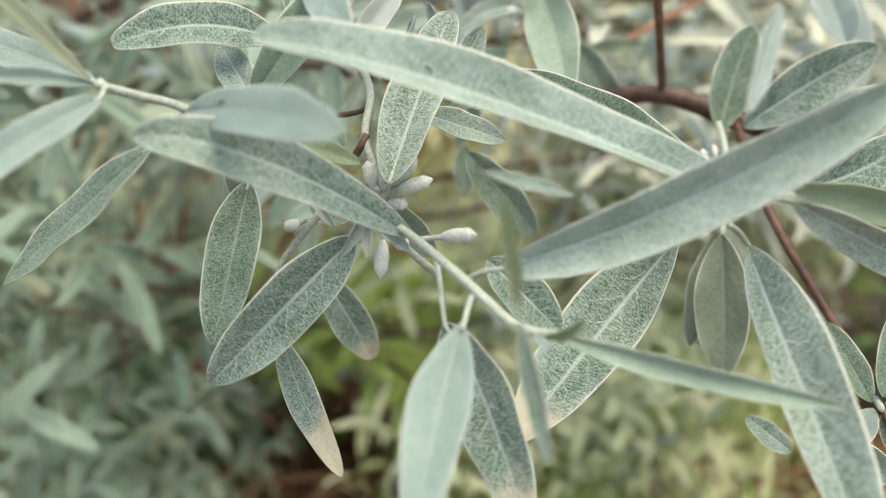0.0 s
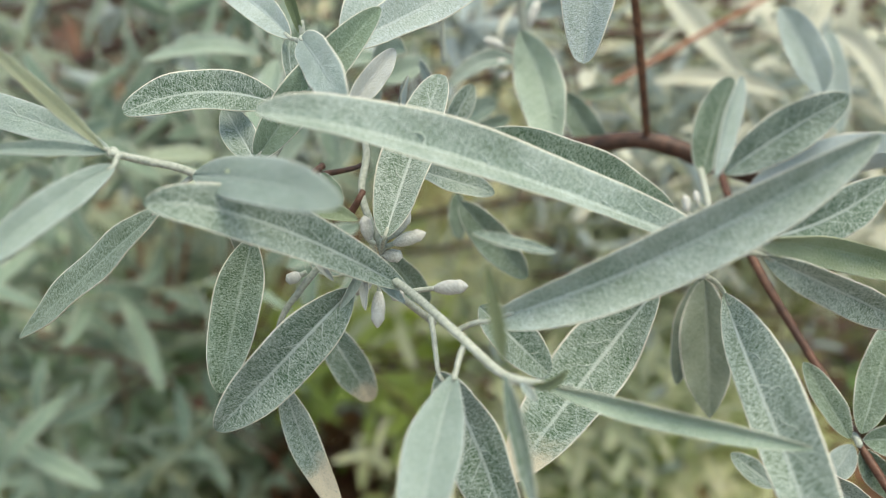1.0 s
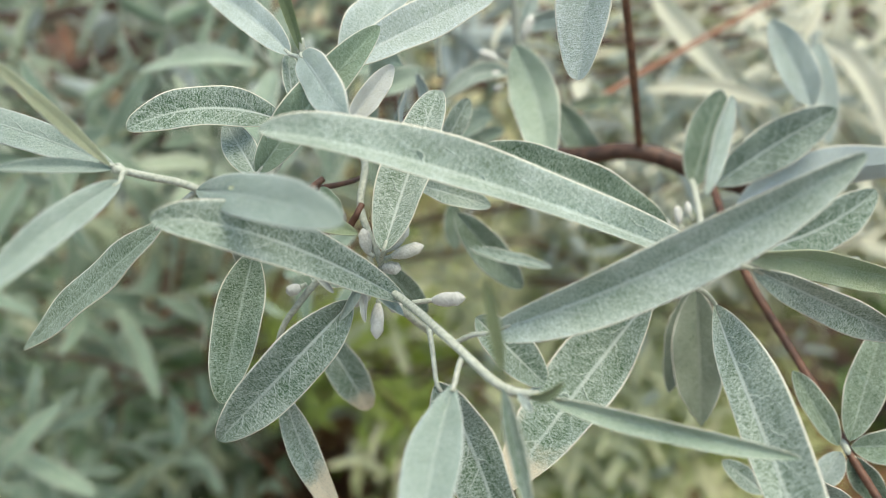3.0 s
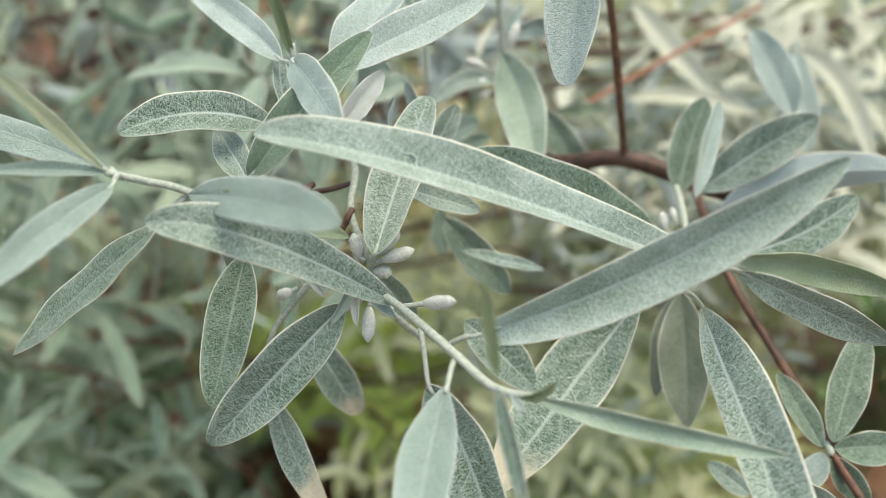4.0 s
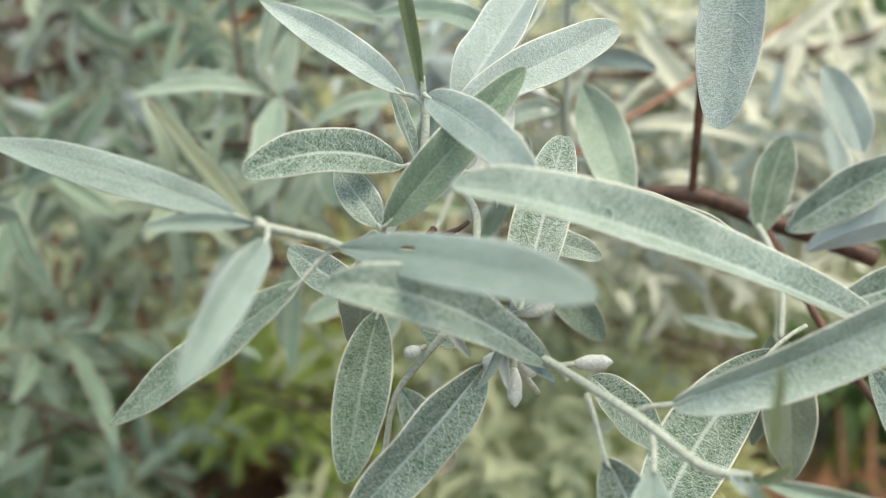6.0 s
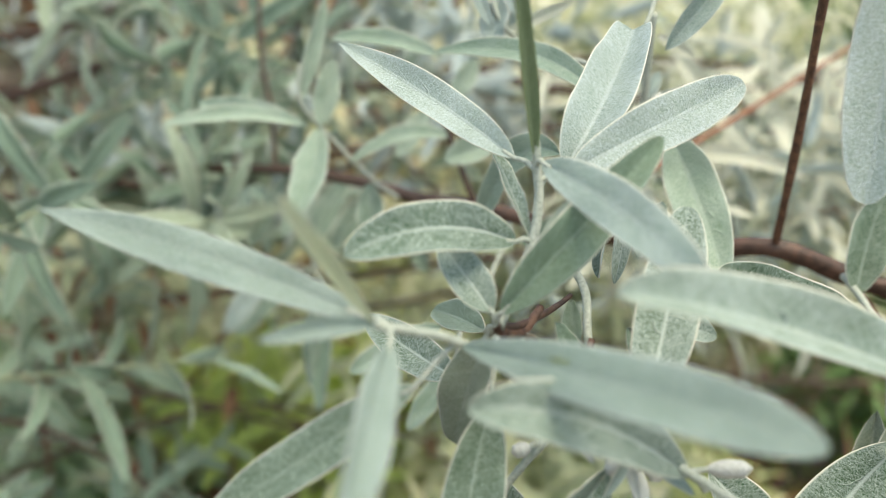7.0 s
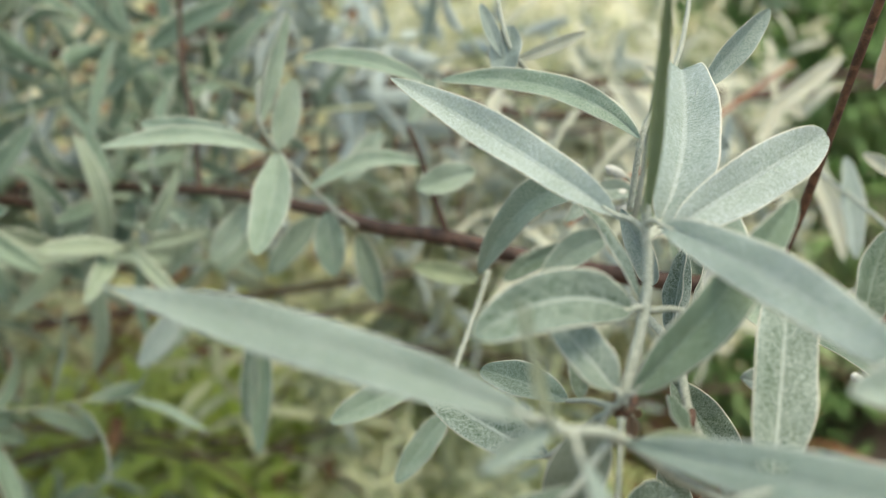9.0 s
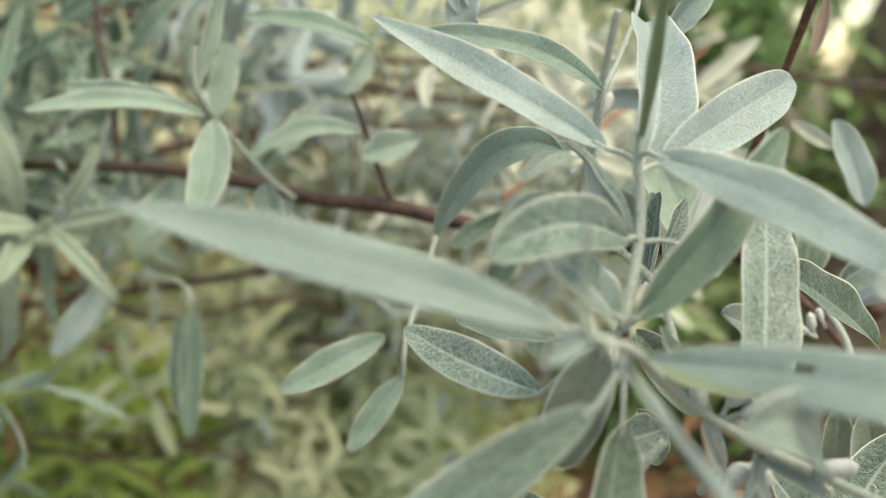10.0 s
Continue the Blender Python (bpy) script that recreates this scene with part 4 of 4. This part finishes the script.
tube(late_shoot, 'stem', [(0.0027, 0.2540, 0.9492), (0.0053, 0.2772, 0.9559), (-0.0048, 0.2986, 0.9579), (-0.0177, 0.2951, 0.9665), (-0.0214, 0.3004, 0.9797)], (0.0008, 0.0007), STEM, knots=0.04)
tube(late_shoot, 'stem', [(-0.0022, 0.3341, 0.8900), (-0.0106, 0.3226, 0.8766), (-0.0233, 0.3022, 0.8652), (-0.0241, 0.2994, 0.8541)], (0.0009, 0.0007), STEM, knots=0.04)
tube(late_shoot, 'stem', [(-0.0919, 0.5189, 0.8220), (-0.0722, 0.4487, 0.8391), (-0.0676, 0.4341, 0.8334)], (0.0009, 0.0007), STEM, knots=0.04)
leaf(late_shoot, (-0.0085, 0.2520, 0.9345), (-0.0165, 0.2720, 0.9290), (-0.0215, 0.2930, 0.9020), 0.0112, (-0.62, -0.72, 0.30), 'smooth', None)
leaf(late_shoot, (-0.0002, 0.2498, 0.9497), (-0.0132, 0.2743, 0.9585), (-0.0363, 0.2999, 0.9566), 0.0082, (-0.62, -0.53, 0.58), 'smooth', None)
leaf(late_shoot, (-0.0284, 0.3403, 0.9529), (-0.0481, 0.3498, 0.9578), (-0.0669, 0.3572, 0.9568), 0.0077, (-0.29, -0.79, 0.54), 'smooth', None)
leaf(late_shoot, (-0.0177, 0.2971, 0.9733), (-0.0189, 0.2955, 0.9660), (-0.0201, 0.2939, 0.9586), 0.0107, (-0.68, -0.69, 0.26), 'silver', None)
leaf(late_shoot, (0.0187, 0.2567, 0.9618), (0.0267, 0.2564, 0.9724), (0.0348, 0.2561, 0.9830), 0.0082, (-0.24, -0.96, 0.16), 'silver', None, cup=0.7, blunt=0.72)
leaf(late_shoot, (-0.0709, 0.3820, 0.9207), (-0.0739, 0.3676, 0.9050), (-0.0804, 0.3547, 0.8895), 0.0150, (-0.22, -0.70, 0.68), 'smooth', None)
leaf(late_shoot, (-0.0757, 0.3734, 0.9228), (-0.1009, 0.3790, 0.9261), (-0.1314, 0.3841, 0.9199), 0.0081, (-0.18, -0.77, 0.61), 'smooth', None)
leaf(late_shoot, (-0.0704, 0.3821, 0.9217), (-0.0678, 0.3847, 0.9345), (-0.0653, 0.3873, 0.9474), 0.0112, (0.02, -0.98, 0.19), 'smooth', None)
leaf(late_shoot, (-0.0831, 0.3775, 0.9267), (-0.1010, 0.3849, 0.9272), (-0.1189, 0.3924, 0.9276), 0.0092, (-0.33, -0.82, 0.47), 'smooth', None)
leaf(late_shoot, (-0.0785, 0.3769, 0.9310), (-0.0738, 0.3806, 0.9510), (-0.0690, 0.3843, 0.9710), 0.0077, (0.53, -0.85, 0.03), 'smooth', None)
leaf(late_shoot, (-0.0498, 0.3891, 0.8973), (-0.0485, 0.3852, 0.8853), (-0.0473, 0.3813, 0.8733), 0.0137, (-0.39, -0.89, 0.25), 'smooth', None)
leaf(late_shoot, (-0.0191, 0.3719, 0.9200), (-0.0383, 0.3794, 0.9191), (-0.0579, 0.3839, 0.9068), 0.0083, (-0.42, -0.70, 0.58), 'smooth', None)
leaf(late_shoot, (-0.0030, 0.3546, 0.9216), (-0.0130, 0.3575, 0.9174), (-0.0229, 0.3603, 0.9132), 0.0120, (-0.39, -0.86, 0.32), 'smooth', None)
leaf(late_shoot, (-0.0291, 0.3049, 0.8663), (-0.0444, 0.3083, 0.8565), (-0.0596, 0.3117, 0.8466), 0.0112, (-0.47, -0.75, 0.46), 'smooth', None)
leaf(late_shoot, (-0.0241, 0.2996, 0.8549), (-0.0321, 0.2994, 0.8428), (-0.0401, 0.2992, 0.8306), 0.0094, (-0.56, -0.74, 0.38), 'smooth', None)
leaf(late_shoot, (-0.0676, 0.4341, 0.8334), (-0.0687, 0.4266, 0.8054), (-0.0698, 0.4191, 0.7775), 0.0112, (-0.31, -0.91, 0.26), 'green_dark', None)
leaf(late_shoot, (-0.0723, 0.4348, 0.8293), (-0.0734, 0.4296, 0.8094), (-0.0745, 0.4244, 0.7894), 0.0098, (-0.61, -0.76, 0.23), 'dark', None)
leaf(late_shoot, (-0.0518, 0.5702, 0.8636), (-0.0656, 0.5691, 0.8399), (-0.0793, 0.5680, 0.8163), 0.0200, (-0.32, -0.92, 0.23), 'smooth', None)
leaf(late_shoot, (-0.1002, 0.6391, 0.8401), (-0.1036, 0.6339, 0.8172), (-0.1069, 0.6288, 0.7942), 0.0162, (-0.37, -0.89, 0.25), 'smooth', None)
leaf(late_shoot, (-0.0884, 0.5669, 0.7995), (-0.1060, 0.5681, 0.7786), (-0.1235, 0.5694, 0.7577), 0.0191, (-0.41, -0.86, 0.30), 'smooth', None)
leaf(late_shoot, (-0.0150, 0.2989, 0.9637), (-0.0055, 0.2964, 0.9686), (0.0040, 0.2939, 0.9735), 0.0043, (-0.22, -0.97, -0.07), 'pale', None)
leaf(late_shoot, (-0.0202, 0.2957, 0.9647), (-0.0230, 0.2988, 0.9716), (-0.0258, 0.3019, 0.9785), 0.0045, (-0.35, -0.90, 0.26), 'silver', None)
leaf(late_shoot, (0.0220, 0.2970, 0.9120), (0.0130, 0.2995, 0.9076), (0.0022, 0.3007, 0.8967), 0.0112, (-0.47, -0.77, 0.43), 'smooth', None)
leaf(late_shoot, (0.0198, 0.3280, 0.9000), (0.0113, 0.3297, 0.8937), (0.0028, 0.3314, 0.8874), 0.0090, (-0.50, -0.73, 0.48), 'dark', None)
leaf(late_shoot, (0.0115, 0.3793, 0.8720), (-0.0008, 0.3846, 0.8732), (-0.0131, 0.3900, 0.8744), 0.0098, (-0.32, -0.84, 0.43), 'green', None)
leaf(late_shoot, (-0.0044, 0.2467, 0.9330), (0.0008, 0.2416, 0.9223), (0.0027, 0.2390, 0.9159), 0.0071, (-0.73, -0.69, 0.01), 'silver', None)
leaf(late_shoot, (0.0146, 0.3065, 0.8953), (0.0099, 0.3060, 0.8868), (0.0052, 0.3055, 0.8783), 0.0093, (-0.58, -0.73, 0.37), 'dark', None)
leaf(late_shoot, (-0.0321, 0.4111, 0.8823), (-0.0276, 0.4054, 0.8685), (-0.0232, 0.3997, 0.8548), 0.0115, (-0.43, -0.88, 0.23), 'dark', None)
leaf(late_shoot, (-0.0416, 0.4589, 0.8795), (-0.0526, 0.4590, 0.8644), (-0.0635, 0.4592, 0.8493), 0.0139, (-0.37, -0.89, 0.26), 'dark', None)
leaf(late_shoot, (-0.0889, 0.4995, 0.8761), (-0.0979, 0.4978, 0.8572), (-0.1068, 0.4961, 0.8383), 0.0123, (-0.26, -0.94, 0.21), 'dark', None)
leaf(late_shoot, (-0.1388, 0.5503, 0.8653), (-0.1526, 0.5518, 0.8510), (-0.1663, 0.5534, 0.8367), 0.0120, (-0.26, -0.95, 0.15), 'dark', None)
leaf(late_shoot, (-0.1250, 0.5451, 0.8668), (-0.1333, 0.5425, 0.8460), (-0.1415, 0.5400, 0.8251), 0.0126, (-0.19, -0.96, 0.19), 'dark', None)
leaf(late_shoot, (0.0863, 0.2683, 0.9821), (0.0848, 0.2662, 0.9724), (0.0818, 0.2652, 0.9645), 0.0047, (-0.91, -0.30, 0.29), 'husk', None)
leaf(late_shoot, (0.1654, 0.4150, 0.9437), (0.1815, 0.4126, 0.9581), (0.1975, 0.4101, 0.9725), 0.0095, (-0.31, -0.93, 0.18), 'pale', None)
leaf(late_shoot, (0.1305, 0.2925, 0.9339), (0.1233, 0.2965, 0.9377), (0.1161, 0.3005, 0.9415), 0.0060, (-0.44, -0.89, 0.11), 'pale', None)
leaf(late_shoot, (0.0592, 0.3280, 0.9565), (0.0532, 0.3314, 0.9601), (0.0472, 0.3349, 0.9637), 0.0052, (-0.43, -0.89, 0.14), 'pale', None)
leaf(late_shoot, (-0.0705, 0.4710, 0.8809), (-0.0799, 0.4708, 0.8667), (-0.0893, 0.4706, 0.8525), 0.0139, (-0.32, -0.92, 0.22), 'smooth', None)
leaf(late_shoot, (-0.1129, 0.5284, 0.8648), (-0.1114, 0.5233, 0.8488), (-0.1098, 0.5181, 0.8328), 0.0126, (-0.29, -0.92, 0.27), 'smooth', None)
leaf(late_shoot, (-0.1583, 0.5655, 0.8516), (-0.1639, 0.5625, 0.8329), (-0.1695, 0.5595, 0.8143), 0.0131, (-0.20, -0.95, 0.22), 'smooth', None)
leaf(late_shoot, (-0.1360, 0.5467, 0.8565), (-0.1436, 0.5446, 0.8386), (-0.1511, 0.5426, 0.8207), 0.0132, (-0.18, -0.97, 0.18), 'smooth', None)
leaf(late_shoot, (-0.1082, 0.5056, 0.8700), (-0.0975, 0.4997, 0.8643), (-0.0868, 0.4937, 0.8585), 0.0101, (-0.38, -0.90, 0.22), 'smooth', None)
leaf(late_shoot, (-0.0998, 0.4999, 0.8223), (-0.1113, 0.4996, 0.8048), (-0.1227, 0.4992, 0.7872), 0.0144, (-0.32, -0.92, 0.22), 'silver', None)
leaf(late_shoot, (-0.0123, 0.4166, 0.9300), (-0.0074, 0.4172, 0.9390), (-0.0025, 0.4177, 0.9481), 0.0106, (-0.10, -0.99, 0.12), 'smooth', None)
leaf(late_shoot, (0.0088, 0.3308, 0.8941), (0.0186, 0.3280, 0.8982), (0.0284, 0.3251, 0.9023), 0.0082, (-0.29, -0.96, 0.04), 'smooth', None)
leaf(late_shoot, (-0.0206, 0.4295, 0.9242), (-0.0279, 0.4292, 0.9128), (-0.0352, 0.4290, 0.9015), 0.0114, (-0.37, -0.89, 0.26), 'smooth', None)

# ---- shoots of the shrub behind ----
def spare_leaf(length, width, bend, kind, seed):
    return leaf_mesh((0, 0, 0), (0, length * 0.5, bend * length), (0, length, -bend * length * 0.4), width, (0, 0, 1), TOPS[kind], LOWS.get(kind, UNDER), cup=0.3, rows=9, cols=(-1, -0.6, -0.12, 0, 0.12, 0.6, 1), seed=seed)


def far_shoot(kind, seed, label):
    """A shoot with leaves standing alternately round its stem."""
    rnd = random.Random(seed)
    meshes = [spare_leaf(rnd.uniform(0.045, 0.062), rnd.uniform(0.009, 0.014), rnd.uniform(0.02, 0.12), kind, seed * 10 + i) for i in range(4)]
    root = thing("leafy_shoot", (0, 0, 0), label, "shoot", "shoots of the shrub behind")
    length = rnd.uniform(0.13, 0.18)
    bend = Vector((rnd.uniform(-0.03, 0.03), rnd.uniform(-0.03, 0.03), 0))
    spine = [bend * (s * s) + Vector((0, 0, length * s)) for s in (0, 0.33, 0.67, 1)]
    tube(root, "stem", spine, (0.0014, 0.0006), FRESH)
    for i in range(15):
        s = 0.12 + 0.88 * i / 14
        at = bend * (s * s) + Vector((0, 0, length * s))
        ob = new("leaf", meshes[i % 4])
        ob.parent = root
        rise = rnd.uniform(-25, 35) + 40 * s ** 3
        ob.matrix_basis = Matrix.Translation(at) @ pose(0, 0, 0, 0, 0, 137.5 * i + rnd.uniform(-20, 20)) @ pose(0, 0, 0, rise, rnd.uniform(-25, 25), 0) @ Matrix.Scale(0.75 + 0.35 * math.sin(math.pi * min(1, s * 1.1)), 4)
    return root


def strew(kind, label, amount, lo, hi, lean, seed):
    """Copies of a few shoots, spread through a part of the shrub."""
    rnd = random.Random(seed)
    kinds = [far_shoot(kind, seed + i, label) for i in range(3)]
    for i in range(amount):
        x, y, z = (rnd.uniform(a, b) for a, b in zip(lo, hi))
        while x + 0.12 > 0.86 * (y - 0.05):
            y += 0.06
        if kind == "pale" and z > 0.58:
            x = min(x, 0.70 * (y - 0.06) - 0.12 - 0.08 * rnd.random())
        m = pose(x, y, z, rnd.gauss(lean[0], 28), rnd.gauss(lean[1], 28), rnd.uniform(0, 360))
        if i < 3:
            kinds[i].matrix_basis = m
        else:
            copy_thing(kinds[i % 3], m)


SHADE, SOFT, BRIGHT = "blue-green leafy shoot of the shrub, shade put into its colour", "soft grey-green leafy shoot inside the shrub", "pale leafy shoot of the shrub, sunlight put into its colour"
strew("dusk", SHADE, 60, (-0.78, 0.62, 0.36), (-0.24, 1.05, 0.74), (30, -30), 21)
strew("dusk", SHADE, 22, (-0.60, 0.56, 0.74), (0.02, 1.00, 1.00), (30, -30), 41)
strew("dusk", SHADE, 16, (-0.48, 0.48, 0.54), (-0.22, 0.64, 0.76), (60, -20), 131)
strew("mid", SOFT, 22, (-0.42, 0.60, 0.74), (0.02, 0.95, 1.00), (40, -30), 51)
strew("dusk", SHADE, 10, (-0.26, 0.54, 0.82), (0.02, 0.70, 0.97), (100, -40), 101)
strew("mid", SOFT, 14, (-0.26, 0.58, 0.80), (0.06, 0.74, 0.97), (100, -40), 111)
# pale shoots carry painted sunlight, no stronger lamp falls here
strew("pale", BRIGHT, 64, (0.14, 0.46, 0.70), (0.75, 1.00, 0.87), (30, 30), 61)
strew("lime", "bright green leafy shoot low in the shrub", 20, (-0.19, 0.88, 0.38), (0.02, 1.04, 0.50), (10, 10), 151)
strew("tea", "pale yellow-green leafy shoot low in the shrub", 40, (-0.02, 0.74, 0.38), (0.27, 1.12, 0.60), (20, 10), 171)
strew("tea", "pale yellow-green leafy shoot low in the shrub", 22, (-0.16, 1.1, 0.20), (0.45, 1.5, 0.42), (10, 10), 191)
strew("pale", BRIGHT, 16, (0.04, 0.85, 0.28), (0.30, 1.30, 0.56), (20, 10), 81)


# ---- bare brown branches deep in the shrub ----
def bare_branch(seed):
    """A crooked limb with side twigs, lying along x."""
    rnd = random.Random(seed)
    root = thing("branch", (0, 0, 0), "bare brown branch deep inside the shrub", "branch", "bare branches")
    knots = [Vector((0.14 * i, rnd.uniform(-0.03, 0.03), rnd.uniform(-0.03, 0.03))) for i in range(6)]
    tube(root, "limb", knots, (0.0038, 0.0020), BARK, knots=0.06, seed=seed)
    for i in range(1, 6):
        tip = knots[i] + Vector((rnd.uniform(0.0, 0.08), rnd.uniform(-0.08, 0.08), rnd.uniform(0.06, 0.18)))
        bow = (knots[i] + tip) / 2 + Vector((0.012, 0, 0))
        tube(root, "twig", [knots[i], bow, tip], (0.0019, 0.0010), RED, knots=0.05, seed=seed + i)
    return root


for i, (x, y, z, tilt) in enumerate(((-0.70, 0.66, 0.80, 4), (-0.62, 0.80, 0.62, -6), (-0.55, 0.74, 0.92, 8), (-0.40, 0.98, 0.72, 12), (0.10, 0.82, 0.66, -8), (0.05, 0.72, 0.90, 5), (-0.66, 0.70, 0.50, 6), (-0.32, 0.74, 0.91, 4), (-0.24, 0.86, 0.96, -5), (-0.30, 0.66, 0.84, 6), (-0.10, 1.05, 0.88, -3), (-0.84, 0.72, 0.70, -10), (-0.30, 0.76, 0.78, -16), (-0.52, 0.90, 0.80, 18), (-0.20, 0.78, 0.70, 10), (-0.34, 1.00, 0.50, -12), (-0.15, 1.10, 0.42, 9), (0.25, 1.25, 0.40, 15), (-0.34, 1.05, 0.36, -20), (-0.26, 1.00, 0.24, -8))):
    bare_branch(300 + 10 * i).matrix_basis = pose(x, y, z, 20 * i, -tilt, 10 - 7 * (i % 3))
